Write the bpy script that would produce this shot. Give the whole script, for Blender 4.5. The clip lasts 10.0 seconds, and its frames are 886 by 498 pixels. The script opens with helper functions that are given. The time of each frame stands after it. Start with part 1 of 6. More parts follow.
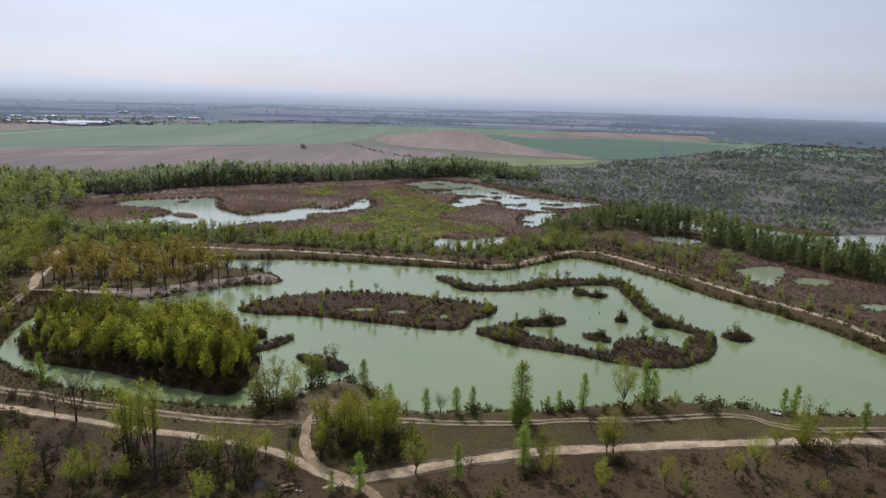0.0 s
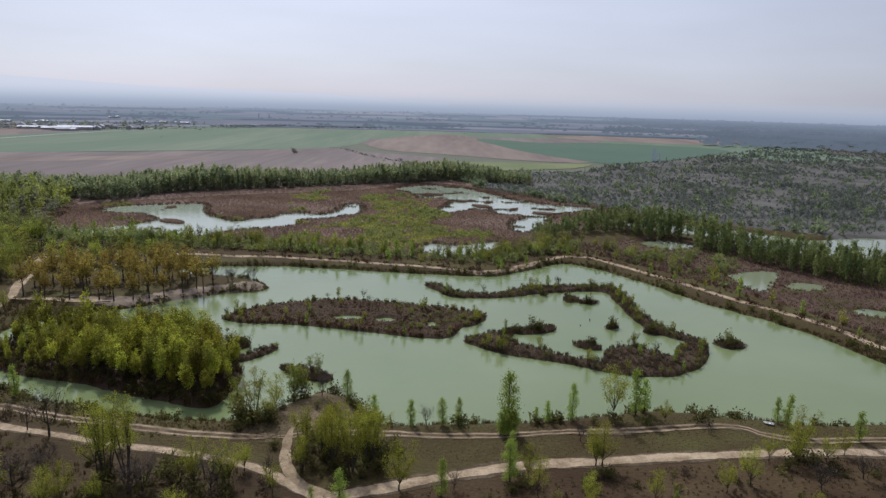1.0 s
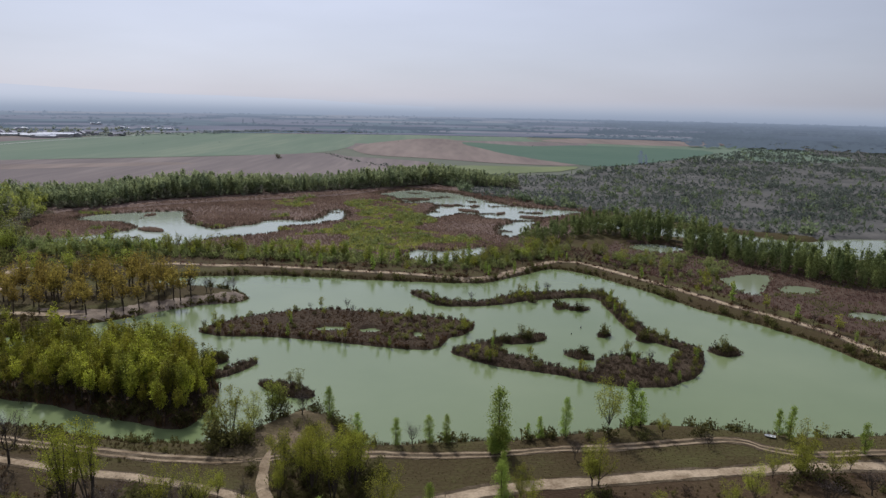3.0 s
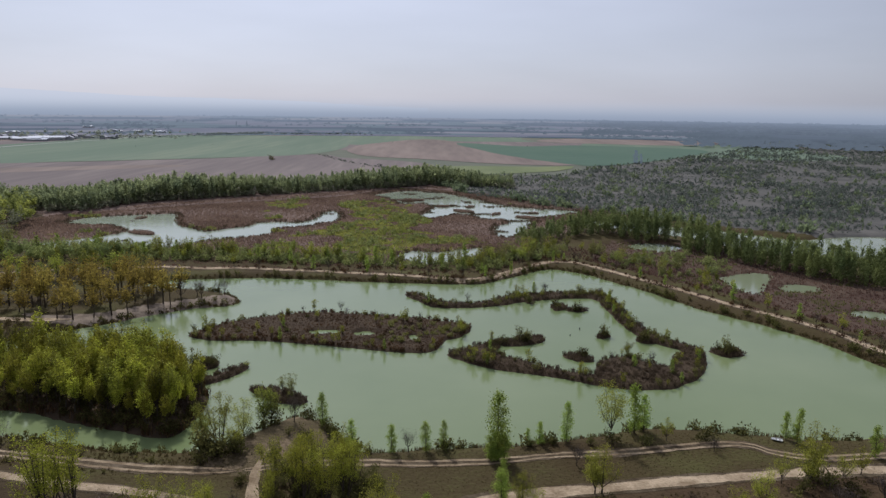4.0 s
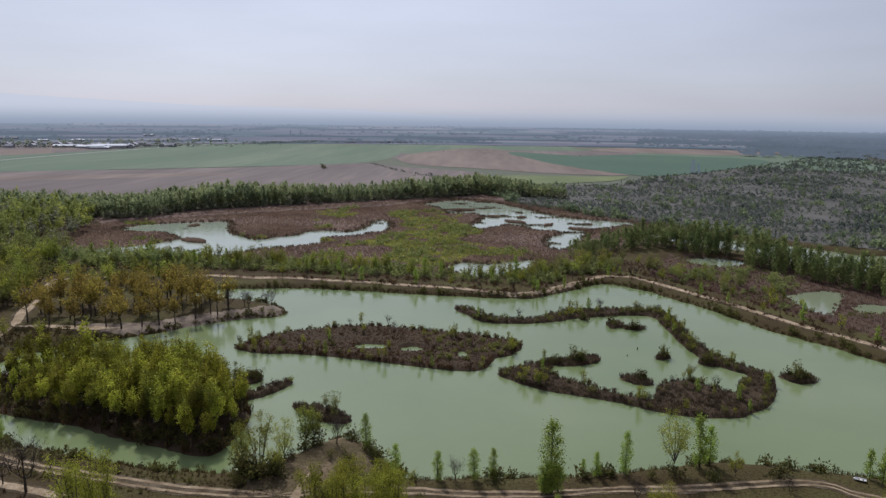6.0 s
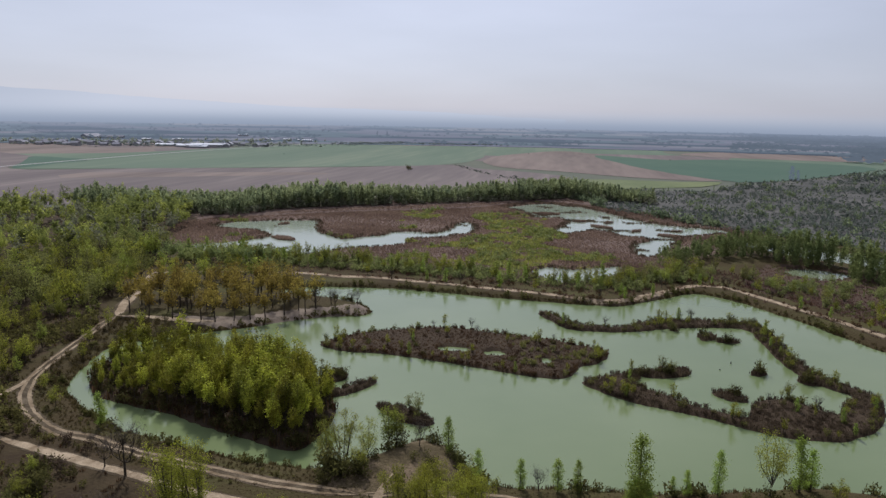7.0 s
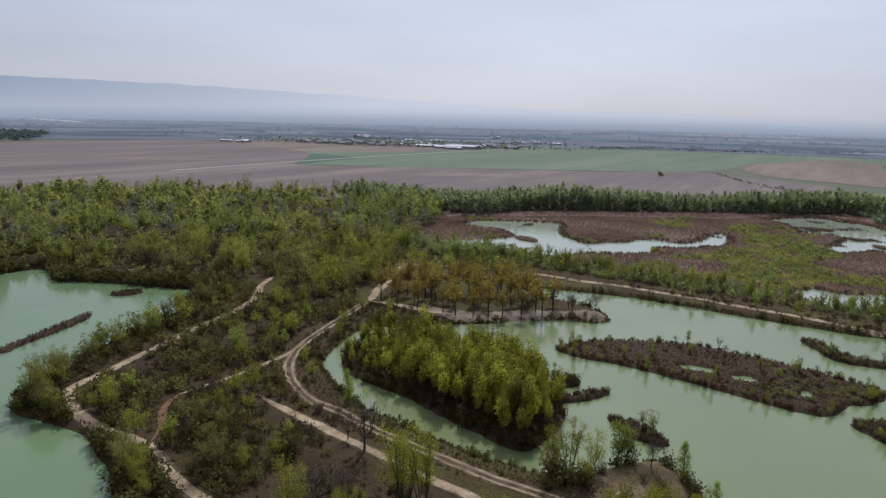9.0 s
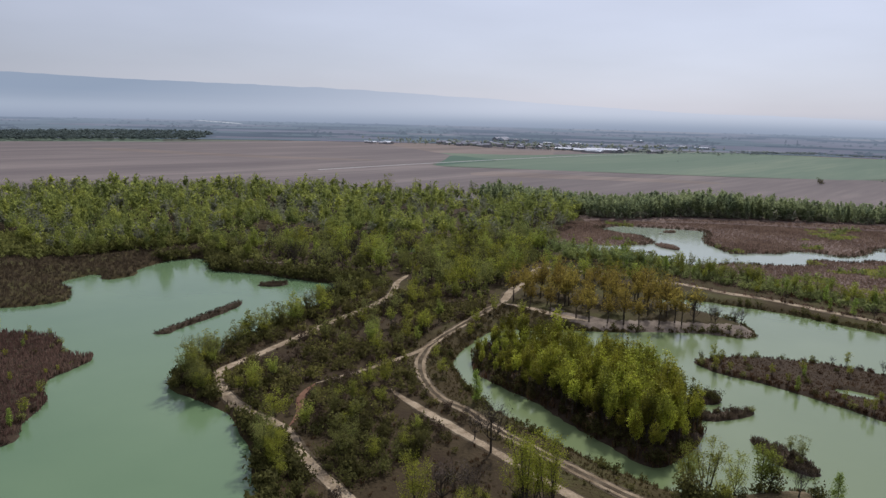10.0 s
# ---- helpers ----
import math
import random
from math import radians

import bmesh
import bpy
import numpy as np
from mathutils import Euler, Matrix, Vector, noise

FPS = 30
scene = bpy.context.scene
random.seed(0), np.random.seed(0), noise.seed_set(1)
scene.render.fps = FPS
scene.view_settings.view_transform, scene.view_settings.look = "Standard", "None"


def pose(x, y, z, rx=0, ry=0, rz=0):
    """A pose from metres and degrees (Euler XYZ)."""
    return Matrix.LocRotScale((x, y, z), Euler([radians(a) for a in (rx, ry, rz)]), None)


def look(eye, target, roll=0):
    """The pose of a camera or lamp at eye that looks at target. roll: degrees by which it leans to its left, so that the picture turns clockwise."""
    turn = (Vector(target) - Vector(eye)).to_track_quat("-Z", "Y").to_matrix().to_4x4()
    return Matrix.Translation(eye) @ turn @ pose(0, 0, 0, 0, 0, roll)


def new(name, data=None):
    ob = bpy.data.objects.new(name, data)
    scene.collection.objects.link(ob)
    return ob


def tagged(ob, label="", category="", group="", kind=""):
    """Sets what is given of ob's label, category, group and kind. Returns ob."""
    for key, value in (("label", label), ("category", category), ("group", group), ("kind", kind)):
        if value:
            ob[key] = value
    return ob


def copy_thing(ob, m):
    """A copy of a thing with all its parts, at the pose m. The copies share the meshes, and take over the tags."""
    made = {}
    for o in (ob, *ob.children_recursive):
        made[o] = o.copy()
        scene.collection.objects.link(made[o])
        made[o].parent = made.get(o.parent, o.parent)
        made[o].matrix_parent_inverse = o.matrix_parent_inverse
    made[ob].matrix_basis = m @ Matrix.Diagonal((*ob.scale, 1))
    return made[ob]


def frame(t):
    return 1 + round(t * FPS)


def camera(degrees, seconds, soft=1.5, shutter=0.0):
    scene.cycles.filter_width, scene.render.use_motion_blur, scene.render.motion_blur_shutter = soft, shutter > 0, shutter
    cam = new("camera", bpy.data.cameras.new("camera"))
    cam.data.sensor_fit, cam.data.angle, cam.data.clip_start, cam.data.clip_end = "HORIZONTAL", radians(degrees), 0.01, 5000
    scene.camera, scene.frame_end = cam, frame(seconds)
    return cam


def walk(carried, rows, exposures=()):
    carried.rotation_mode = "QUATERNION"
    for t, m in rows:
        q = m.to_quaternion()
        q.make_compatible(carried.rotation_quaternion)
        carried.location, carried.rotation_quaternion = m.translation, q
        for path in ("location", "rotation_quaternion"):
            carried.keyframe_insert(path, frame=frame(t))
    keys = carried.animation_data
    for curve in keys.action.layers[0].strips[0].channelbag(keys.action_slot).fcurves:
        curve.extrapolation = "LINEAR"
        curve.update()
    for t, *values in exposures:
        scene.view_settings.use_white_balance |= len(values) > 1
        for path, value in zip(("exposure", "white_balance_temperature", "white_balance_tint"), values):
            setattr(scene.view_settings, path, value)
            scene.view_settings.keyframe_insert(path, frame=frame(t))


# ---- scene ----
cam = camera(63.0, 10.0, soft=1.4)
ROWS = [  # seconds, eye, target, roll
    (0, (-1.008, -3.902, 60.662), (-1.030, -1.944, 60.252), 1.6),
    (0.5, (-0.141, -1.900, 60.787), (-0.153, 0.058, 60.382), 1.6),
    (1, (0.583, -0.415, 60.723), (0.578, 1.545, 60.324), 1.5),
    (1.5, (0.693, 1.029, 60.713), (0.698, 2.989, 60.318), 1.5),
    (2, (0.938, 2.625, 60.764), (0.950, 4.586, 60.372), 1.3),
    (2.5, (0.947, 4.425, 60.729), (0.969, 6.387, 60.340), 1.2),
    (4, (0.914, 10.592, 59.307), (0.958, 12.554, 58.923), 0.7),
    (4.5, (1.330, 12.587, 59.317), (1.377, 14.551, 58.941), 0.5),
    (5, (1.168, 14.592, 59.293), (1.221, 16.557, 58.923), 0.6),
    (6.5, (0.226, 18.081, 59.235), (0.018, 20.037, 58.875), 0.8),
    (7, (-0.492, 18.451, 59.367), (-0.810, 20.392, 59.007), 1.0),
    (7.5, (-0.758, 19.376, 58.971), (-1.245, 21.283, 58.612), 1.1),
    (8, (-0.463, 19.837, 58.945), (-1.108, 21.695, 58.584), 1.1),
    (8.5, (-0.545, 20.314, 58.952), (-1.335, 22.115, 58.590), 1.2),
    (9, (-0.747, 20.702, 58.732), (-1.691, 22.428, 58.369), 1.3),
    (9.5, (-0.989, 21.033, 58.438), (-2.096, 22.659, 58.075), 1.4),
    (10, (-0.995, 21.468, 58.392), (-2.246, 22.985, 58.028), 1.4),
]
walk(cam, [(t, look(eye, target, roll)) for t, eye, target, roll in ROWS], exposures=((0.0, 0.23, 6220, 10), (1.0, 0.14, 6220, 10), (2.5, 0.01, 6220, 10), (10.0, 0.0, 6220, 10)))

# ---- light ----
SUN_AZ, SUN_EL = -20.0, 45.0  # degrees from +y towards +x, and up
world = bpy.data.worlds.new("sky")
scene.world = world
world.use_nodes = True
wn, wl = world.node_tree.nodes, world.node_tree.links
sky = wn.new("ShaderNodeTexSky")
sky.sky_type = "NISHITA"
sky.sun_disc = False
sky.sun_elevation, sky.sun_rotation = radians(SUN_EL), radians(SUN_AZ)
sky.altitude, sky.air_density, sky.dust_density, sky.ozone_density = 100, 1.0, 1.2, 3.0
# thin high cloud veils the blue
veil = wn.new("ShaderNodeMix")
veil.data_type = "RGBA"
veil.inputs[0].default_value = 0.82
veil.inputs[7].default_value = (5.85, 6.12, 7.15, 1)
wl.new(sky.outputs[0], veil.inputs[6])
wtc, wmp, cloud, cr, cm = wn.new("ShaderNodeTexCoord"), wn.new("ShaderNodeMapping"), wn.new("ShaderNodeTexNoise"), wn.new("ShaderNodeMapRange"), wn.new("ShaderNodeVectorMath")
wmp.inputs["Scale"].default_value = (1.0, 1.0, 5.0)
cloud.inputs["Scale"].default_value, cloud.inputs["Detail"].default_value = 2.2, 4
cr.inputs[1].default_value, cr.inputs[2].default_value, cr.inputs[3].default_value, cr.inputs[4].default_value = 0.3, 0.7, 0.93, 1.09
cm.operation = "SCALE"
cm.inputs[0].default_value = (6.22, 6.36, 7.52)
wl.new(wtc.outputs["Generated"], wmp.inputs[0])
wl.new(wmp.outputs[0], cloud.inputs["Vector"])
wl.new(cloud.outputs[0], cr.inputs[0])
# the cloud is brightest round the hidden sun
toward, glare, both = wn.new("ShaderNodeVectorMath"), wn.new("ShaderNodeMapRange"), wn.new("ShaderNodeMath")
toward.operation, both.operation = "DOT_PRODUCT", "MULTIPLY"
toward.inputs[1].default_value = (math.sin(radians(SUN_AZ)) * math.cos(radians(SUN_EL)), math.cos(radians(SUN_AZ)) * math.cos(radians(SUN_EL)), math.sin(radians(SUN_EL)))
glare.inputs[1].default_value, glare.inputs[2].default_value, glare.inputs[3].default_value, glare.inputs[4].default_value = 0.42, 0.95, 0.63, 1.17
wl.new(wtc.outputs["Generated"], toward.inputs[0])
wl.new(toward.outputs["Value"], glare.inputs[0])
wl.new(glare.outputs[0], both.inputs[0])
wl.new(cr.outputs[0], both.inputs[1])
core, full = wn.new("ShaderNodeMapRange"), wn.new("ShaderNodeMath")
full.operation = "MULTIPLY"
core.inputs[1].default_value, core.inputs[2].default_value, core.inputs[3].default_value, core.inputs[4].default_value = 0.80, 1.0, 1.0, 1.9
wl.new(toward.outputs["Value"], core.inputs[0])
wl.new(both.outputs[0], full.inputs[0])
wl.new(core.outputs[0], full.inputs[1])
wl.new(full.outputs[0], cm.inputs["Scale"])
wl.new(cm.outputs[0], veil.inputs[7])
wl.new(veil.outputs[2], wn["Background"].inputs[0])
wn["Background"].inputs[1].default_value = 0.10
sun = new("sun", bpy.data.lights.new("sun", "SUN"))
sun.data.energy, sun.data.angle, sun.data.color = 4.0, radians(1.5), (1.0, 0.965, 0.93)
sd = Vector((math.sin(radians(SUN_AZ)) * math.cos(radians(SUN_EL)), math.cos(radians(SUN_AZ)) * math.cos(radians(SUN_EL)), math.sin(radians(SUN_EL))))
sun.matrix_world = look(sd * 100, (0, 0, 0))


# ---- materials ----
def mat(name, a, b, scale=1.0, rough=0.9, fine=None, bump=0.0, through_light=0.0, spread=0.0, spec=0.04, c=None, rows=None):
    """Two colours mixed by noise at a coarse and a fine scale; leaves let light through; spread varies object by object."""
    m = bpy.data.materials.new(name)
    m.use_nodes = True
    n, k = m.node_tree.nodes, m.node_tree.links
    p = n["Principled BSDF"]
    p.inputs["Roughness"].default_value = rough
    p.inputs["Specular IOR Level"].default_value = spec
    tc = n.new("ShaderNodeNewGeometry")
    n1, n2 = n.new("ShaderNodeTexNoise"), n.new("ShaderNodeTexNoise")
    n1.inputs["Scale"].default_value, n1.inputs["Detail"].default_value = scale, 5
    n2.inputs["Scale"].default_value, n2.inputs["Detail"].default_value = fine or scale * 14, 3
    for q in (n1, n2):
        if rows is not None:  # furrows run along this bearing
            mp = n.new("ShaderNodeMapping")
            mp.inputs["Rotation"].default_value = (0, 0, radians(rows))
            mp.inputs["Scale"].default_value = (1.0, 0.10, 1.0)
            k.new(tc.outputs["Position"], mp.inputs[0])
            k.new(mp.outputs[0], q.inputs["Vector"])
            continue
        k.new(tc.outputs["Position"], q.inputs["Vector"])
    add = n.new("ShaderNodeMath")
    add.operation = "MULTIPLY_ADD"
    add.inputs[1].default_value = 0.45
    k.new(n2.outputs[0], add.inputs[0])
    k.new(n1.outputs[0], add.inputs[2])
    ramp = n.new("ShaderNodeValToRGB")
    e = ramp.color_ramp.elements
    e[0].position, e[0].color = 0.52, (*a, 1)
    e[1].position, e[1].color = 0.92, (*b, 1)
    if c:
        e.new(0.74).color = (*c, 1)
    k.new(add.outputs[0], ramp.inputs[0])
    col = ramp.outputs[0]
    if spread:
        ob = n.new("ShaderNodeObjectInfo")
        isl = n.new("ShaderNodeMapRange")
        isl.inputs[3].default_value, isl.inputs[4].default_value = 1 - spread, 1 + spread
        k.new(ob.outputs["Random"], isl.inputs[0])
        hue = n.new("ShaderNodeHueSaturation")
        hr = n.new("ShaderNodeMapRange")
        hr.inputs[3].default_value, hr.inputs[4].default_value = 0.5 - spread * 0.03, 0.5 + spread * 0.03
        k.new(ob.outputs["Random"], hr.inputs[0])
        k.new(hr.outputs[0], hue.inputs["Hue"])
        k.new(isl.outputs[0], hue.inputs["Value"])
        k.new(col, hue.inputs["Color"])
        col = hue.outputs[0]
    if through_light:  # every spray a little lighter or darker than its neighbour
        lf, lv = n.new("ShaderNodeMapRange"), n.new("ShaderNodeHueSaturation")
        lf.inputs[3].default_value, lf.inputs[4].default_value = 0.62, 1.38
        k.new(tc.outputs["Random Per Island"], lf.inputs[0])
        k.new(lf.outputs[0], lv.inputs["Value"])
        k.new(col, lv.inputs["Color"])
        col = lv.outputs[0]
    k.new(col, p.inputs["Base Color"])
    if bump:
        bm_ = n.new("ShaderNodeBump")
        bm_.inputs["Strength"].default_value = bump
        bm_.inputs["Distance"].default_value = 0.3
        k.new(n2.outputs[0], bm_.inputs["Height"])
        k.new(bm_.outputs[0], p.inputs["Normal"])
    if through_light:
        tr = n.new("ShaderNodeBsdfTranslucent")
        mix = n.new("ShaderNodeMixShader")
        mix.inputs[0].default_value = through_light
        k.new(col, tr.inputs[0])
        k.new(p.outputs[0], mix.inputs[1])
        k.new(tr.outputs[0], mix.inputs[2])
        k.new(mix.outputs[0], n["Material Output"].inputs[0])
    return m


MEADOW = mat("dry_meadow", (0.040, 0.028, 0.014), (0.060, 0.056, 0.021), 0.06, fine=1.5, bump=0.9, c=(0.050, 0.039, 0.018))
MARSH = mat("marsh_soil", (0.101, 0.069, 0.059), (0.147, 0.106, 0.087), 0.05, fine=1.2, bump=0.3)
WOODFLOOR = mat("wood_floor", (0.031, 0.020, 0.013), (0.054, 0.038, 0.022), 0.08, fine=1.6, bump=0.6, c=(0.045, 0.033, 0.018))
SCRUBFLOOR = mat("scrub_floor", (0.042, 0.044, 0.042), (0.104, 0.098, 0.090), 0.035, fine=0.22, bump=0.5)
PLOUGHED = mat("ploughed_soil", (0.106, 0.089, 0.088), (0.172, 0.144, 0.134), 0.016, fine=0.12, bump=0.2, c=(0.132, 0.110, 0.106), rows=14)
CROP = mat("young_crop", (0.089, 0.123, 0.089), (0.130, 0.156, 0.112), 0.012, fine=0.09, c=(0.104, 0.136, 0.099), rows=60)
CROP2 = mat("bright_crop", (0.056, 0.094, 0.070), (0.072, 0.110, 0.080), 0.004, fine=0.05)
STUBBLE = mat("stubble", (0.115, 0.092, 0.084), (0.182, 0.146, 0.128), 0.014, fine=0.1, rows=40)
SHORE = mat("island_soil", (0.034, 0.023, 0.016), (0.056, 0.041, 0.027), 0.3, fine=2.5, bump=0.6)
GRAVEL = mat("pale_gravel", (0.150, 0.108, 0.068), (0.350, 0.275, 0.190), 0.35, fine=2.2, bump=0.6, c=(0.255, 0.198, 0.134))
REDSOIL = mat("red_soil", (0.110, 0.056, 0.036), (0.165, 0.092, 0.060), 0.4, fine=3.0, bump=0.5)
SAND = mat("bare_sandy_ground", (0.110, 0.086, 0.066), (0.200, 0.162, 0.128), 0.2, fine=2.0, bump=0.5)
BARK = mat("grey_bark", (0.042, 0.034, 0.026), (0.090, 0.074, 0.058), 1.5, fine=9.0, bump=0.5)
LEAF = {
    "poplar": mat("poplar_leaves", (0.200, 0.275, 0.051), (0.285, 0.350, 0.070), 0.5, 0.6, through_light=0.42, spread=0.2),
    "willow": mat("willow_leaves", (0.204, 0.218, 0.032), (0.306, 0.306, 0.046), 0.5, 0.6, through_light=0.36, spread=0.24),
    "olive": mat("sparse_olive_leaves", (0.132, 0.140, 0.044), (0.213, 0.213, 0.062), 0.5, 0.7, through_light=0.5, spread=0.32),
    "isle": mat("island_leaves", (0.125, 0.132, 0.022), (0.380, 0.374, 0.046), 0.16, 0.6, through_light=0.30, spread=0.5),
    "forest": mat("forest_leaves", (0.174, 0.206, 0.040), (0.318, 0.338, 0.064), 0.12, 0.6, through_light=0.36, spread=0.34),
    "budding": mat("budding_orange_leaves", (0.190, 0.146, 0.034), (0.280, 0.214, 0.048), 0.3, 0.7, through_light=0.5, spread=0.25),
    "coppice": mat("coppice_leaves", (0.186, 0.198, 0.027), (0.296, 0.294, 0.040), 0.5, 0.6, through_light=0.36, spread=0.24),
    "bare": mat("bare_twigs", (0.085, 0.068, 0.077), (0.13, 0.105, 0.085), 0.8, 0.9, spread=0.2),
    "scrub": mat("scrub_leaves", (0.056, 0.054, 0.019), (0.116, 0.110, 0.036), 0.25, 0.8, through_light=0.4, spread=0.4),
}
REED = mat("dry_reed", (0.136, 0.092, 0.070), (0.222, 0.156, 0.118), 0.05, 0.9, fine=0.25, through_light=0.45)
SEDGE = mat("green_sedge", (0.152, 0.172, 0.040), (0.294, 0.298, 0.068), 0.05, 0.8, fine=0.4, through_light=0.45, c=(0.234, 0.246, 0.066))
DRYSCRUB = mat("dry_island_scrub", (0.040, 0.024, 0.014), (0.120, 0.078, 0.042), 0.09, 0.9, fine=0.9, through_light=0.38, c=(0.074, 0.042, 0.022))
BELT_E = mat("riverside_leaves", (0.100, 0.132, 0.052), (0.196, 0.224, 0.078), 0.10, 0.7, through_light=0.5)
FARGRASS = mat("plain_grassland", (0.080, 0.090, 0.070), (0.112, 0.116, 0.090), 0.004, fine=0.05)
GREENSCRUB = mat("scrub_thicket_leaves", (0.110, 0.145, 0.085), (0.195, 0.232, 0.120), 0.05, 0.8, through_light=0.45)
WOODLEAF = mat("woodland_leaves", (0.108, 0.132, 0.048), (0.384, 0.398, 0.088), 0.10, 0.7, through_light=0.50, c=(0.226, 0.252, 0.068))
WETREED = mat("wet_meadow_reed", (0.102, 0.060, 0.048), (0.164, 0.106, 0.081), 0.05, 0.9, fine=0.4, through_light=0.42)
STRIPREED = mat("dark_island_reed", (0.060, 0.043, 0.029), (0.120, 0.092, 0.060), 0.12, 0.9, fine=1.0, through_light=0.35)
WETSEDGE = mat("wet_meadow_sedge", (0.088, 0.088, 0.034), (0.150, 0.148, 0.052), 0.06, 0.9, fine=0.5, through_light=0.42)
WETSOIL = mat("wet_meadow_soil", (0.048, 0.030, 0.024), (0.078, 0.055, 0.040), 0.05, fine=1.2, bump=0.4)
RUTS = mat("dirt_wheel_tracks", (0.125, 0.090, 0.055), (0.285, 0.222, 0.150), 0.3, fine=2.5, bump=0.5, c=(0.200, 0.152, 0.100))
DARKSOIL = mat("red_brown_heath_soil", (0.036, 0.023, 0.014), (0.064, 0.046, 0.025), 0.07, fine=1.6, bump=0.9, c=(0.050, 0.033, 0.019))
FARROAD = mat("pale_concrete_road", (0.27, 0.26, 0.25), (0.34, 0.33, 0.31), 0.05)
YOUNGWOOD = mat("young_wood_leaves", (0.140, 0.184, 0.074), (0.295, 0.326, 0.110), 0.10, 0.7, through_light=0.48)
MARGIN = mat("green_field_margin", (0.098, 0.120, 0.062), (0.138, 0.156, 0.078), 0.02, fine=0.2)
UNDERLEAF = mat("olive_undergrowth_leaves", (0.062, 0.054, 0.022), (0.196, 0.182, 0.053), 0.14, 0.8, through_light=0.42, c=(0.108, 0.098, 0.034))
PATH = mat("trodden_path", (0.042, 0.030, 0.018), (0.115, 0.090, 0.062), 0.35, fine=2.0, bump=0.5, c=(0.066, 0.050, 0.032))
BANKSOIL = mat("sandy_brown_bank", (0.044, 0.034, 0.018), (0.150, 0.112, 0.072), 0.16, fine=1.8, bump=0.8, c=(0.074, 0.058, 0.032))
PURPLE = mat("bare_brown_twigs", (0.066, 0.046, 0.032), (0.112, 0.082, 0.056), 0.4, fine=2, through_light=0.3)
BELT = mat("tree_belt_leaves", (0.136, 0.172, 0.100), (0.288, 0.318, 0.150), 0.12, 0.7, through_light=0.56)
BROWNWOOD = mat("half_bare_woods", (0.160, 0.168, 0.110), (0.220, 0.220, 0.145), 0.1, 0.8, through_light=0.45)
DRYGRASS = mat("olive_dry_grass", (0.064, 0.048, 0.022), (0.098, 0.078, 0.033), 0.08, 0.9, fine=0.7, through_light=0.4)
MARSHBUSH = mat("marsh_willow_leaves", (0.150, 0.178, 0.066), (0.225, 0.246, 0.085), 0.1, 0.8, through_light=0.48)
GREYSCRUB = mat("grey_bare_scrub", (0.078, 0.094, 0.082), (0.146, 0.162, 0.132), 0.02, 0.9, fine=0.2, through_light=0.45)


def water_mat(name, low, high):
    m = bpy.data.materials.new(name)
    m.use_nodes = True
    n, k = m.node_tree.nodes, m.node_tree.links
    p = n["Principled BSDF"]
    g = n.new("ShaderNodeNewGeometry")
    big, fine = n.new("ShaderNodeTexNoise"), n.new("ShaderNodeTexNoise")
    big.inputs["Scale"].default_value, big.inputs["Detail"].default_value = 0.018, 4
    fine.inputs["Scale"].default_value, fine.inputs["Detail"].default_value = 1.3, 3
    k.new(g.outputs["Position"], big.inputs["Vector"])
    k.new(g.outputs["Position"], fine.inputs["Vector"])
    ramp = n.new("ShaderNodeValToRGB")
    e = ramp.color_ramp.elements
    e[0].position, e[0].color = 0.3, (*low, 1)
    e[1].position, e[1].color = 0.7, (*high, 1)
    k.new(big.outputs[0], ramp.inputs[0])
    k.new(ramp.outputs[0], p.inputs["Base Color"])
    p.inputs["Roughness"].default_value = 0.12
    p.inputs["IOR"].default_value = 1.33
    b = n.new("ShaderNodeBump")
    b.inputs["Strength"].default_value, b.inputs["Distance"].default_value = 0.06, 0.1
    k.new(fine.outputs[0], b.inputs["Height"])
    k.new(b.outputs[0], p.inputs["Normal"])
    return m


WATER = water_mat("milky_green_water", (0.096, 0.130, 0.052), (0.134, 0.166, 0.078))
# Greener base colour for the western lake and the wood ponds.
GREENERWATER = water_mat("greener_water", (0.082, 0.136, 0.066), (0.110, 0.166, 0.084))
POOLWATER = water_mat("pale_pond_water", (0.130, 0.152, 0.092), (0.165, 0.186, 0.118))
PALEWATER = water_mat("shallow_grey_water", (0.185, 0.212, 0.160), (0.220, 0.248, 0.190))


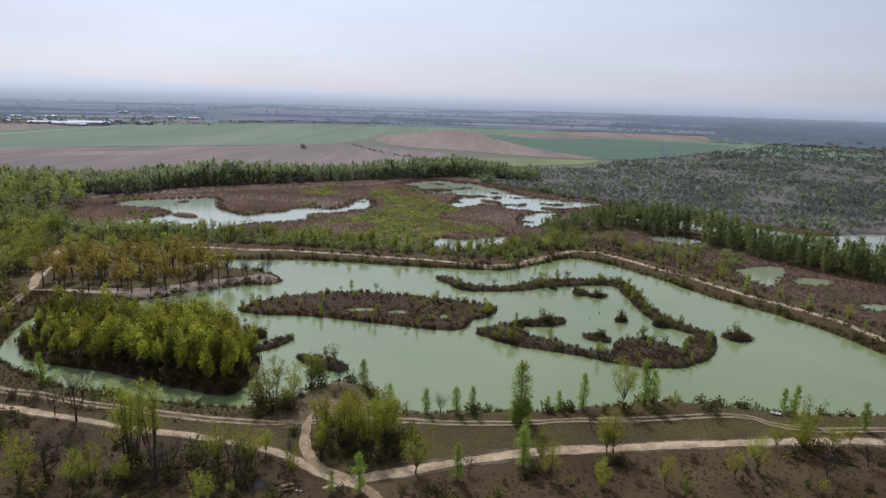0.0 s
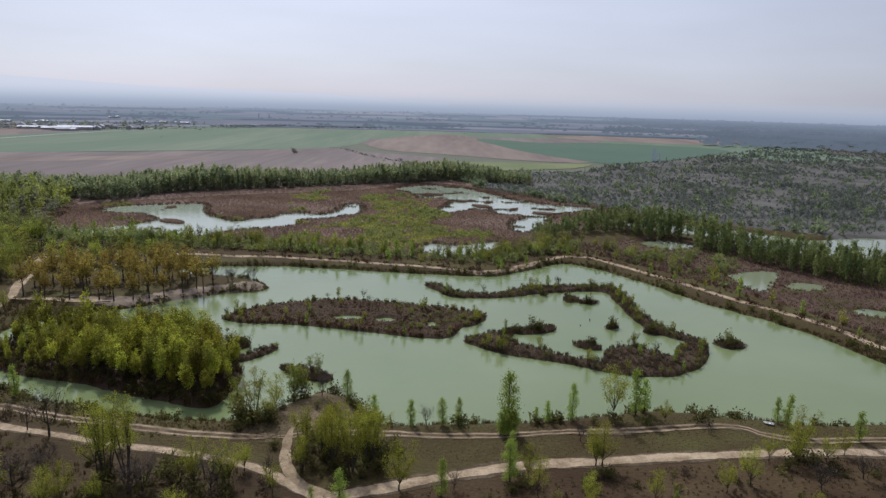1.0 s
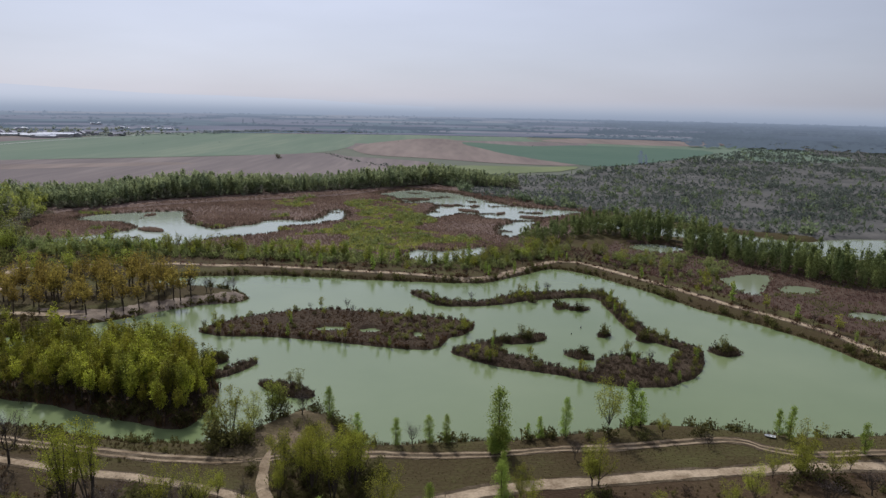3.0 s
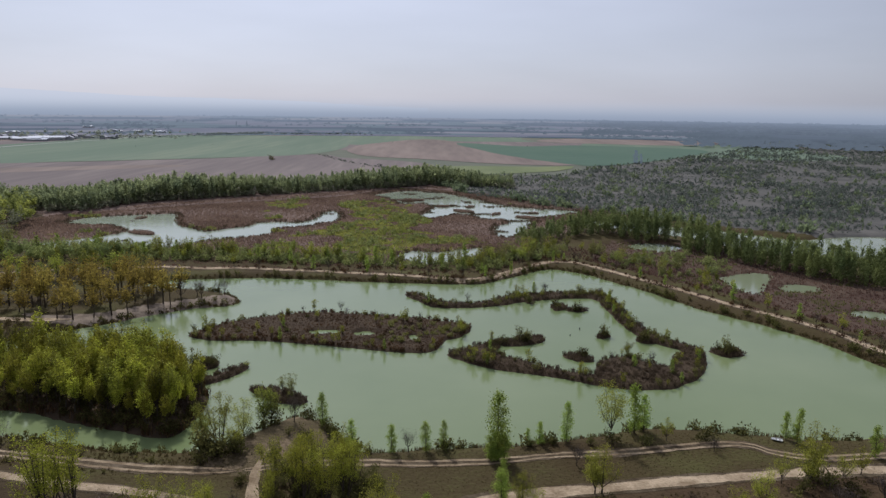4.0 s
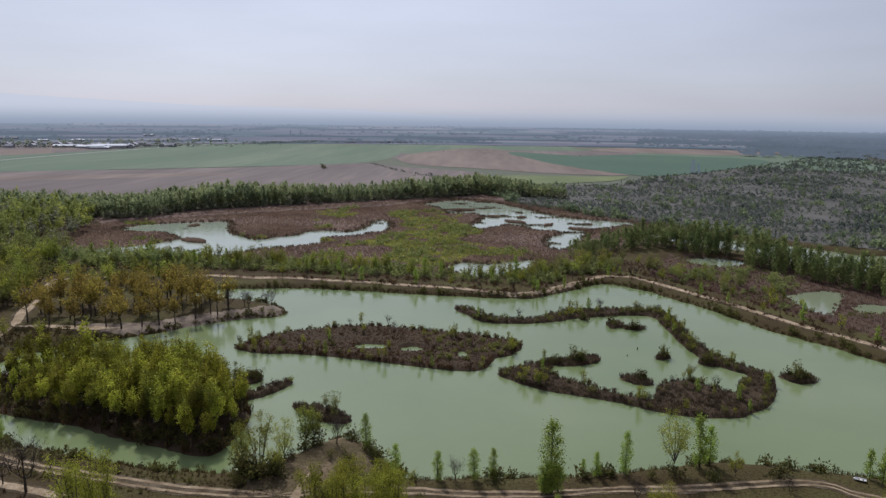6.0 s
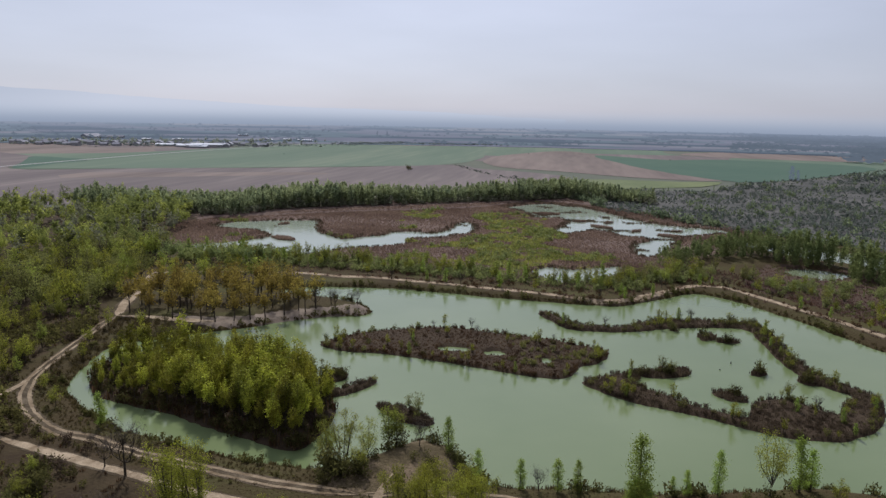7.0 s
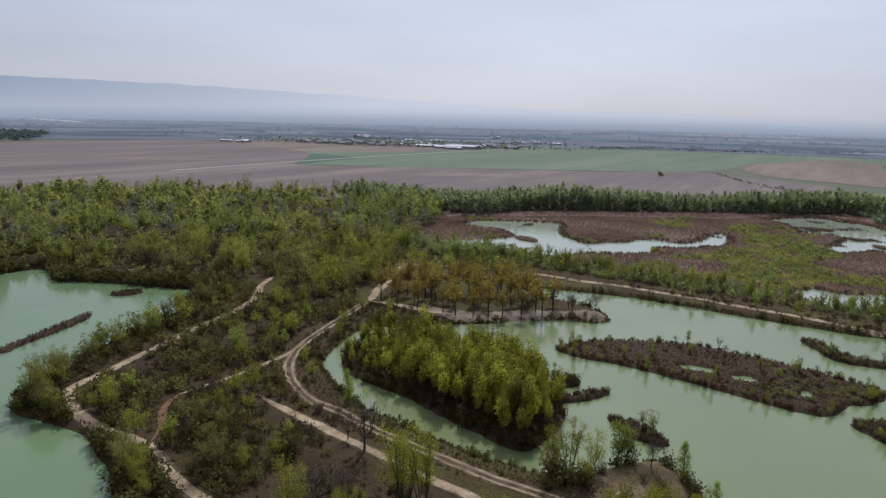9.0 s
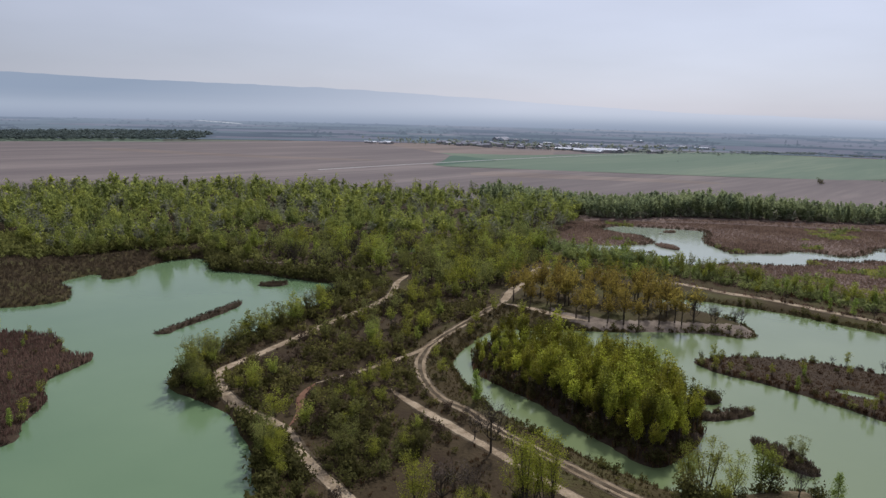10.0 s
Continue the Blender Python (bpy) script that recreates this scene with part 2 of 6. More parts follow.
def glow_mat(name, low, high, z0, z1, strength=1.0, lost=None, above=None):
    """A far glowing backdrop with haze put into its colour: one colour below fading to another above."""
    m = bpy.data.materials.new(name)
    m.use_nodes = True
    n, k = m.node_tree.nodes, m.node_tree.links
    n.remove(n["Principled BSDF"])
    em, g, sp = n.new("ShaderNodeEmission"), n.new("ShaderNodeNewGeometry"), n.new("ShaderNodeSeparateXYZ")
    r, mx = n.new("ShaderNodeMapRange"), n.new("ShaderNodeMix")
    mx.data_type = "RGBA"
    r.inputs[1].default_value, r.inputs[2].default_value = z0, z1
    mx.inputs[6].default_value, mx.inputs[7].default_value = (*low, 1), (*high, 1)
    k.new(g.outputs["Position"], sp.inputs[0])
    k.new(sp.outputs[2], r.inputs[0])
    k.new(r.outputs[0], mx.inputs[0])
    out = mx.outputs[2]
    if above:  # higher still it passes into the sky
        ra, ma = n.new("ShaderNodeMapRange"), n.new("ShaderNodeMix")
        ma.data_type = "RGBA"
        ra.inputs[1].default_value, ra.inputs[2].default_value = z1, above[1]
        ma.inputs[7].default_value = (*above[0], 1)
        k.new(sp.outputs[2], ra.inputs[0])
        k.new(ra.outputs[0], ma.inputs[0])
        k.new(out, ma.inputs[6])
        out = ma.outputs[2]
    if lost:  # the ridge's colour is mixed into the haze colour towards the east
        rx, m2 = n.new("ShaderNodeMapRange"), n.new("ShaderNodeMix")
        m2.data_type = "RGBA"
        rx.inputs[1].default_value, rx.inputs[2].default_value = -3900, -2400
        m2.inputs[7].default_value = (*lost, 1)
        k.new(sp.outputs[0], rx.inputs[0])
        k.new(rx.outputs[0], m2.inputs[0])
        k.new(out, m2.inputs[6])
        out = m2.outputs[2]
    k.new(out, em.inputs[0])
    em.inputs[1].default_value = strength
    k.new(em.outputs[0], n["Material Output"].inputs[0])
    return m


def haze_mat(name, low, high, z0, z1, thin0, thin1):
    """The last haze over the plain, put into a glowing colour: it pales and thins out upwards into the open sky."""
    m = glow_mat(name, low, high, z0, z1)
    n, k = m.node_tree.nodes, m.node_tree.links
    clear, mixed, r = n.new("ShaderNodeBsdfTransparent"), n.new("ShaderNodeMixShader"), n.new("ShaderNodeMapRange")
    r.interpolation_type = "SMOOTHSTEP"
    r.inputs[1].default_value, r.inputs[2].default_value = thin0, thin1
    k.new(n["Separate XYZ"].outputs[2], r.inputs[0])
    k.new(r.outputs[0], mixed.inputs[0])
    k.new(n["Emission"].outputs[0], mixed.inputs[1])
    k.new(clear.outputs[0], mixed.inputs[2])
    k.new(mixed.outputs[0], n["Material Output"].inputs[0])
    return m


# ---- plan: shorelines and tracks in metres ----
MAIN = [(-68, 257), (-54, 258), (-37, 256), (-17, 253), (4, 251), (18, 251), (24, 255), (33, 263), (44, 274), (50, 274), (59, 267), (65, 257),
        (72, 246), (78, 234), (84, 221), (93, 209), (100, 198), (105, 187), (109, 174), (113, 163), (122, 150), (120, 137), (100, 133), (89, 134), (74, 133),
        (63, 135), (52, 137), (42, 138), (34, 135)]
MAIN += [(20, 131), (3, 129), (-10, 128), (-13, 131), (-17, 138), (-22, 142), (-26, 141), (-32, 132), (-42, 128), (-51, 128), (-62, 130), (-72, 133),
         (-80, 135), (-88, 139), (-97, 145), (-104, 152), (-108, 160), (-111, 172), (-112, 182), (-105, 187), (-98, 194), (-86, 203), (-76, 213),
         (-67, 219), (-60, 221), (-56, 225), (-60, 233), (-66, 237), (-75, 240), (-89, 242), (-94, 248), (-82, 255)]
WEST = [(-229.4, 97.7), (-224.5, 109.5), (-226.4, 114.5), (-239.3, 120.4), (-250.1, 122.4), (-254.1, 136.2), (-244.2, 134.2), (-244.2, 145.1), (-253.1, 152),
        (-258, 166.8), (-255.1, 176.7), (-247.2, 176.7), (-233.3, 168.8), (-222.5, 173.8), (-204.7, 179.7), (-190.9, 183.6), (-174.1, 189.6),
        (-173.1, 177.7), (-166.2, 161.9), (-155.3, 136.2), (-152.3, 120.4), (-143.4, 102.6), (-137.5, 96.7), (-125.8, 97.6), (-117.4, 97.4),
        (-107.9, 94.1), (-101, 91), (-93, 86), (-86, 82), (-80, 60), (-85, 20), (-138.5, -17.9), (-257.1, 1.8), (-259, 61.1), (-239.3, 88.8)]
MARSH_W = [(-184, 375), (-177, 392), (-162, 401), (-138, 408), (-128, 382), (-121, 368), (-114, 362), (-103, 354), (-97, 364), (-89, 369), (-87, 380), (-78, 384), (-66, 384),
           (-60, 392), (-59, 408), (-56, 424), (-50, 421), (-45, 398), (-47, 385), (-54, 379), (-58, 370), (-72, 361), (-72, 347), (-81, 338), (-90, 332), (-96, 329), (-101, 320),
           (-107, 310), (-119, 310), (-133, 315), (-145, 322), (-150, 330), (-147, 338), (-142, 348), (-146, 358), (-157, 367), (-171, 367)]
MARSH_N = [(-38, 502), (-19, 527), (-7, 531), (13, 518), (31, 490), (47, 459), (62, 444), (80, 438), (94, 426), (84, 417), (66, 406), (57, 395), (59, 386), (53, 377), (49, 359), (42, 345),
           (35, 342), (34, 361), (37, 378), (44, 387), (40, 397), (31, 397), (26, 409), (17, 415), (7, 400), (-1, 398), (-3, 410), (1, 428), (4, 445), (-3, 460), (-16, 454), (-22, 476), (-30, 490)]
POOL = [(-11, 299), (-4, 309), (4, 306), (14, 313), (25, 318), (25, 306), (21, 296), (11, 286), (-1, 282), (-8, 288)]
POOL_W = [(-166, 318), (-159, 326), (-150, 333), (-143, 327), (-147, 313), (-150, 302), (-157, 307)]
RIVER = [(85, 391), (104, 394), (125, 380), (140, 372), (155, 360), (169, 346), (178, 342), (199, 350), (230, 350), (330, 330), (320, 270), (230, 285), (186, 297), (168, 303),
         (145, 311), (122, 345), (104, 358)]
POND_A = [(89, 324), (100, 331), (112, 325), (113, 318), (103, 310), (92, 313)]
POND_B = [(105, 261), (115, 269), (125, 272), (128, 268), (125, 261), (121, 254), (115, 246), (111, 239), (107, 242), (105, 247), (106, 254)]
POND_C = [(122, 250), (129, 254), (135, 251), (136, 247), (130, 243), (122, 242), (120, 246)]
POND_D = [(129, 219), (135, 220), (141, 216), (142, 212), (134, 211), (128, 214)]
WOODPOND_W = [(-280.8, 205.4), (-268.9, 213.3), (-259, 227.1), (-253.1, 239), (-261, 242.9), (-272.9, 231.1), (-284.7, 215.2)]
WOODPOND = [(-229.4, 235), (-212.6, 239), (-193.8, 260.7), (-197.8, 268.6), (-219.5, 254.8), (-233.3, 244.9)]
TREE_ISLE = [(-101, 155), (-95, 149), (-85, 146), (-76, 144), (-67, 140), (-58, 137), (-50, 134), (-45, 134), (-43, 143), (-44, 152), (-49, 161), (-57, 168),
             (-68, 172), (-81, 175), (-95, 177), (-104, 175), (-106, 165)]
LONG_ISLE = [(-61, 193), (-58, 200), (-52, 206), (-43, 211), (-32, 215), (-18, 213), (-7, 211), (3, 208), (12, 204), (13, 200), (10, 193), (6, 190), (3, 182),
             (-1, 180), (-12, 182), (-27, 186), (-43, 189), (-54, 189)]
RING = [(-6, 237), (-3, 239), (2, 231), (9, 226), (18, 227), (26, 234), (34, 238), (46, 240), (58, 239), (60, 228), (60, 209), (63, 194), (67, 188), (70, 184),
        (69, 177), (64, 166), (58, 160), (52, 157), (42, 158), (30, 164), (17, 169), (9, 175), (6, 179), (9, 182), (15, 187), (20, 186), (18, 181), (26, 173),
        (31, 169), (39, 166), (42, 174), (50, 178), (54, 174), (58, 171), (61, 177), (65, 183), (61, 187)]
RING += [(57, 197), (56, 203), (55, 221), (54, 232), (47, 233), (33, 229), (21, 223), (11, 221), (3, 222), (-2, 229)]
HOOK = [(-49, 159), (-46, 165), (-41, 171), (-40, 168), (-45, 160)]
SPOT = [(-37, 157), (-32, 157), (-28, 155), (-24, 152), (-24, 149), (-28, 149), (-33, 152)]
WEST_ISLE = [(-203.7, 87.8), (-188.9, 95.7), (-177, 91.7), (-168.1, 94.7), (-164.2, 89.8), (-161.2, 82.9), (-156.3, 78.9), (-149.4, 76.9), (-144.4, 73),
             (-140.5, 69), (-133.6, 63.1), (-148.4, 46.3), (-197.8, 51.2), (-212.6, 75.9)]
SPIT = [(-176, 114.5), (-178, 121.4), (-182, 131.3), (-187.9, 149.1), (-183.9, 147.1), (-179, 136.2), (-175.1, 122.4), (-173.1, 116.4)]
ISLET = [(-201.7, 165.8), (-200.7, 171.8), (-195.8, 174.7), (-195.8, 168.8)]
SMALL = [(76, 181, 4.0), (48, 194, 2.0), (58, 190, 2.2), (46, 219, 2.2), (41, 222, 3.3), (33, 227, 0.9), (20.5, 188, 2.6), (17.5, 184.5, 2.6), (38, 177, 3.0), (25, 189, 4.2), (-50, 171, 3.5)]

ROAD = [(-20, 99), (-15, 102), (-8, 105), (-1, 108), (7, 111), (17, 114), (31, 116), (48, 119), (64, 121), (82, 122), (110, 122), (150, 120)]
ROAD_W = [(-11, 98), (-17, 101), (-23, 105), (-28, 109), (-35, 112), (-46, 115), (-57, 117), (-69, 120), (-82, 123), (-98, 127), (-103, 129)]
FORK = [(-26, 127), (-27, 123), (-26.5, 118), (-25, 111), (-21, 105), (-15, 101), (-8, 92), (0, 78)]
BANK = [(-128, 206), (-127, 198), (-125, 190), (-118, 162), (-113, 151), (-108, 144), (-100, 137), (-91, 132), (-84, 131), (-75, 128), (-66, 126), (-56, 124), (-46, 122), (-30, 121)]
BANK_E = [(-30, 121), (-12, 124), (1, 124), (13, 125), (24, 127), (35, 128), (52, 131), (59, 131), (63, 128), (70, 126), (84, 127), (110, 127)]
PENIN = [(-128, 206), (-117, 207), (-108, 206), (-98, 207)]
LANE = [(-118.3, 162.9), (-115.5, 151), (-115.5, 139.1), (-116.4, 126.2), (-117.4, 120.2)]
RED = [(-117.4, 120.2), (-113.6, 113.2), (-106.9, 107), (-104, 102)]
WESTLANE = [(-176, 214.3), (-171.1, 203.4), (-161.2, 189.6), (-154.3, 172.8), (-150.4, 155), (-145.4, 137.2), (-141.5, 120.4), (-139.5, 112.5), (-135.5, 107.6),
            (-125.8, 103.5), (-114.5, 101.3), (-104, 101), (-94, 97), (-85, 94), (-77, 92), (-60, 86)]
CLEARING = [(-247.2, 185.6), (-239.3, 185.6), (-233.3, 189.6), (-225.4, 195.5)]
NORTHLANE = [(-128, 206), (-135, 222), (-140, 239), (-150, 262)]
DYKE = [(-150, 262), (-120, 272), (-97, 275), (-81, 273), (-68, 274), (-48, 271), (-31, 268), (-7, 263), (14, 258), (24, 263), (32, 271), (46, 286), (54, 289), (61, 286), (71, 270), (84, 249), (94, 230), (106, 212), (113, 198), (117, 181), (128, 160)]


def smooth(pts, step=1.5, closed=True, jitter=0.0, seed=0):
    """A curve through the given points, resampled, its line made uneven by noise."""
    p = np.array(pts, float)
    n = len(p)
    out = []
    for i in range(n if closed else n - 1):
        a, b, c, d = (p[(i + j) % n] if closed else p[min(max(i + j, 0), n - 1)] for j in (-1, 0, 1, 2))
        m = max(2, int(np.linalg.norm(c - b) / step))
        t = np.arange(m)[:, None] / m
        out.append(0.5 * (2 * b + (c - a) * t + (2 * a - 5 * b + 4 * c - d) * t**2 + (3 * b - 3 * c + d - a) * t**3))
    if not closed:
        out.append(p[-1:])
    q = np.concatenate(out)
    if jitter:
        for i, (x, y) in enumerate(q):
            v = noise.noise_vector((x * 0.35, y * 0.35, seed)) + 0.5 * noise.noise_vector((x * 0.9, y * 0.9, seed + 7))
            q[i] += jitter * np.array((v[0], v[1]))
    return q


def dist_line(P, line, closed):
    a = line
    b = np.roll(line, -1, 0) if closed else line[1:]
    a = a if closed else line[:-1]
    best = np.full(len(P), 1e9)
    for u, v in zip(a, b):
        d = v - u
        t = np.clip(((P - u) @ d) / max(d @ d, 1e-9), 0, 1)
        w = P - u - t[:, None] * d
        best = np.minimum(best, w[:, 0] ** 2 + w[:, 1] ** 2)
    return np.sqrt(best)


def inside(P, line):
    hit = np.zeros(len(P), bool)
    b = np.roll(line, -1, 0)
    for (x0, y0), (x1, y1) in zip(line, b):
        if y0 == y1:
            continue
        s = (y0 > P[:, 1]) != (y1 > P[:, 1])
        hit ^= s & (P[:, 0] < (x1 - x0) * (P[:, 1] - y0) / (y1 - y0) + x0)
    return hit


def signed(P, line, reach=12.0):
    """Distance to a closed line, negative inside; far off it is only a large number."""
    lo, hi = line.min(0) - reach, line.max(0) + reach
    near = ((P > lo) & (P < hi)).all(1)
    out = np.full(len(P), 99.0)
    if near.any():
        q = P[near]
        d = dist_line(q, line, True)
        out[near] = np.where(inside(q, line), -d, d)
    return out


LAKES = [("lake_main", smooth(MAIN, 3, jitter=0.8)), ("lake_west", smooth(WEST, 3, jitter=0.8)), ("marsh_water_west", smooth(MARSH_W, 3, jitter=2.2)),
         ("marsh_water_north", smooth(MARSH_N, 3, jitter=2.5)), ("marsh_pool", smooth(POOL, 3, jitter=1.2)), ("marsh_pool_small", smooth(POOL_W, 3, jitter=0.8)),
         ("river", smooth(RIVER, 5, jitter=1.5)), ("pond_north", smooth(POND_A, 3, jitter=1.2)), ("pond_east", smooth(POND_B, 3, jitter=1.4)),
         ("pond_small", smooth(POND_C, 2, jitter=0.8)), ("pond_far_east", smooth(POND_D, 3, jitter=0.8)), ("wood_pond", smooth(WOODPOND, 3, jitter=0.8)), ("wood_pond_west", smooth(WOODPOND_W, 3, jitter=0.8))]
BROOKS = [l for _, l in LAKES]
MARSHLAND = smooth([(-205, 375), (-190, 405), (-140, 440), (-60, 490), (-20, 540), (30, 520), (110, 430), (90, 395), (60, 340), (40, 300), (0, 276), (-40, 283), (-90, 295), (-140, 290), (-175, 320)], 10)
MARSH_E = smooth([(66, 288), (85, 330), (115, 325), (150, 280), (190, 230), (170, 180), (122, 190), (112, 212), (96, 240), (78, 268)], 8)
WOODLAND = smooth([(-500, 190), (-466, 285), (-376, 361), (-274, 424), (-204, 395), (-185, 330), (-160, 290), (-150, 250), (-135, 205), (-150, 195), (-173, 204), (-200, 192), (-241, 180), (-267, 184), (-280, 160), (-300, 118), (-420, 100)], 8)


def lake_gap(P):
    return np.min([signed(P, l) for l in BROOKS], axis=0)


def wave(P, s, seed):
    """Cheap rolling unevenness."""
    r = np.random.RandomState(seed)
    z = np.zeros(len(P))
    for f in (1, 2.1, 4.3, 7.9):
        a, ph = r.uniform(0, 6.28, 3), r.uniform(0, 6.28, 3)
        for i in range(3):
            z += np.sin((P[:, 0] * np.cos(a[i]) + P[:, 1] * np.sin(a[i])) * f / s + ph[i]) / f / 3
    return z


def height(P, gap=None):
    P = np.asarray(P, float).reshape(-1, 2)
    gap = lake_gap(P) if gap is None else gap
    wet = np.minimum(signed(P, MARSHLAND), signed(P, MARSH_E))
    rise = np.where(wet < 0, 0.35, 1.3)
    z = np.where(gap > 0, np.minimum(rise, 0.05 + gap * 0.42), np.maximum(-1.6, gap * 0.5))
    z = z + np.where(gap > 1, 0.13 * wave(P, 9.0, 3) * np.minimum(1, (gap - 1) / 4), 0) * np.clip((620 - np.hypot(P[:, 0], P[:, 1])) / 120, 0, 1)
    knoll = np.exp(-(((P[:, 0] + 24) / 9) ** 2 + ((P[:, 1] - 131) / 8) ** 2))
    return z + np.where(gap > 0, knoll * 1.8 * np.minimum(1, gap / 4), 0)


# ---- mesh helpers ----
def mesh_ob(name, verts, faces, materials, parent=None, shade=False, index=None):
    me = bpy.data.meshes.new(name)
    if isinstance(faces, np.ndarray) and len(faces):
        verts, faces = np.asarray(verts, np.float32), np.asarray(faces, np.int32)
        n, k = faces.shape
        me.vertices.add(len(verts))
        me.vertices.foreach_set("co", verts.ravel())
        me.loops.add(n * k)
        me.loops.foreach_set("vertex_index", faces.ravel())
        me.polygons.add(n)
        me.polygons.foreach_set("loop_start", np.arange(0, n * k, k, dtype=np.int32))
        me.update(calc_edges=True)
    else:
        me.from_pydata([tuple(map(float, v)) for v in verts], [], [tuple(map(int, f)) for f in faces])
    for m in materials if isinstance(materials, (list, tuple)) else [materials]:
        me.materials.append(m)
    if index is not None:
        me.polygons.foreach_set("material_index", np.asarray(index, np.int32))
    if shade:
        me.polygons.foreach_set("use_smooth", np.ones(len(me.polygons), bool))
    me.update()
    ob = new(name, me)
    ob.parent = parent
    return ob


def axis(lo, a, b, hi, step, grow=1.22):
    mid = list(np.arange(a, b, step))
    up, s = [b], step
    while up[-1] < hi:
        s *= grow
        up.append(up[-1] + s)
    dn, s = [], step
    x = a
    while x > lo:
        s *= grow
        x -= s
        dn.append(x)
    return np.array(dn[::-1] + mid + up)


# ---- the ground: one sheet to the horizon, with the lake beds sunk into it ----
gx = axis(-4700, -275, 240, 4700, 1.7)
gy = np.concatenate([axis(-4700, 50, 292, 292, 1.6)[:-1], axis(292, 292, 560, 4700, 3.2)])
X, Y = np.meshgrid(gx, gy)
PG = np.stack([X.ravel(), Y.ravel()], 1)
GAP = lake_gap(PG)
Z = height(PG, GAP)
nx, ny = len(gx), len(gy)
ii, jj = np.meshgrid(np.arange(nx - 1), np.arange(ny - 1))
base = (jj * nx + ii).ravel()
QUADS = np.stack([base, base + 1, base + nx + 1, base + nx], 1)
CENTRE = PG[QUADS].mean(1)
kindof = np.zeros(len(QUADS), int)
kindof[(signed(CENTRE, MARSHLAND) < 0) | (signed(CENTRE, MARSH_E) < 0)] = 1
kindof[signed(CENTRE, WOODLAND) < 0] = 2
kindof[signed(CENTRE, smooth([(-112, 208), (-104, 203), (-96, 198), (-86, 204), (-76, 213), (-66, 219), (-57, 224), (-61, 231), (-70, 225), (-80, 219), (-90, 211), (-100, 207)], 4)) < 0] = 3
EASTSCRUB = smooth([(18, 545), (24, 642), (118, 655), (158, 722), (226, 806), (300, 890), (450, 1080), (650, 1390), (960, 1560), (1500, 1300), (900, 700), (520, 360), (227, 340), (184, 352), (145, 380), (98, 428), (44, 482)], 20)
BETWEEN = smooth([(-160, 190), (-128, 200), (-121, 160), (-104, 136), (-70, 121), (-32, 108), (-22, 96), (-50, 80), (-78, 86), (-100, 93), (-138, 100), (-151, 130), (-160, 165)], 6)
kindof[signed(CENTRE, MARSH_E) < 0] = 6
kindof[signed(CENTRE, EASTSCRUB) < 0] = 4
kindof[signed(CENTRE, BETWEEN) < 0] = 2
kindof[(kindof == 0) & (signed(CENTRE, smooth([(-112, 131), (-82, 122), (-57, 116), (-28, 108), (-17, 100), (7, 110), (31, 115), (82, 121), (150, 119), (150, 40), (0, 40), (-80, 80)], 4)) < 0)] = 7
kindof[(kindof == 0) & (CENTRE[:, 0] > -300) & (CENTRE[:, 0] < 70) & (CENTRE[:, 1] > 360) & (CENTRE[:, 1] < 590)] = 1
kindof[(kindof == 0) & (np.hypot(CENTRE[:, 0], CENTRE[:, 1]) > 480)] = 5
kindof[(kindof == 0) & (signed(CENTRE, smooth([(-37, 124), (-35, 131), (-28, 137), (-22, 139), (-15, 137), (-11, 131), (-14, 126), (-20, 124), (-22, 119), (-28, 117)], 3)) < 1.2 * wave(CENTRE, 3.0, 5))] = 8
ground = mesh_ob("ground", np.c_[PG, Z], QUADS, [MEADOW, MARSH, WOODFLOOR, SAND, SCRUBFLOOR, FARGRASS, WETSOIL, DARKSOIL, BANKSOIL], shade=True, index=kindof)
tagged(ground, "flat brown dry meadow ground with sparse grass", "ground", kind="structure")

# ---- water ----
taken = np.zeros(len(QUADS), bool)
for name, line in LAKES:
    d = signed(PG, line)
    sel = (d[QUADS] < 3.0).any(1) & (np.abs(CENTRE[:, 0]) < 400) & ~taken
    taken |= sel
    used, inv = np.unique(QUADS[sel], return_inverse=True)
    w = mesh_ob(name, np.c_[PG[used], np.zeros(len(used))], inv.reshape(-1, 4), GREENERWATER if name in ("lake_west", "wood_pond", "wood_pond_west") else WATER if name.startswith("lake") else POOLWATER if name.startswith("pond") or name == "river" else PALEWATER, shade=True)
    tagged(w, "still milky green lake water between low banks" if name.startswith("lake") else "shallow pale grey water among reeds", "water", kind="structure")


def island(name, line, step, label, top=0.7, hollow=()):
    line = smooth(line, 1.5, jitter=0.45, seed=3) if not isinstance(line, np.ndarray) else line
    lo, hi = line.min(0) - 4, line.max(0) + 4
    xs, ys = np.arange(lo[0], hi[0], step), np.arange(lo[1], hi[1], step)
    P = np.stack([a.ravel() for a in np.meshgrid(xs, ys)], 1)
    d = -signed(P, line)
    z = np.where(d > 0, np.minimum(top, 0.12 + 0.4 * d), np.maximum(-1.7, 0.12 + d * 0.7)) + np.where(d > 0.5, 0.15 * wave(P, 3.0, 5), 0)
    for x, y, a, b in hollow:
        z = np.where(((P[:, 0] - x) / a) ** 2 + ((P[:, 1] - y) / b) ** 2 < 1, -0.25, z)
    n, m = len(xs), len(ys)
    i, j = np.meshgrid(np.arange(n - 1), np.arange(m - 1))
    b = (j * n + i).ravel()
    q = np.stack([b, b + 1, b + n + 1, b + n], 1)
    q = q[(d[q] > -2.8).any(1)]
    used, inv = np.unique(q, return_inverse=True)
    ob = mesh_ob(name, np.c_[P[used], z[used]], inv.reshape(-1, 4), SHORE, shade=True)
    tagged(ob, label, "island", kind="structure")
    return line


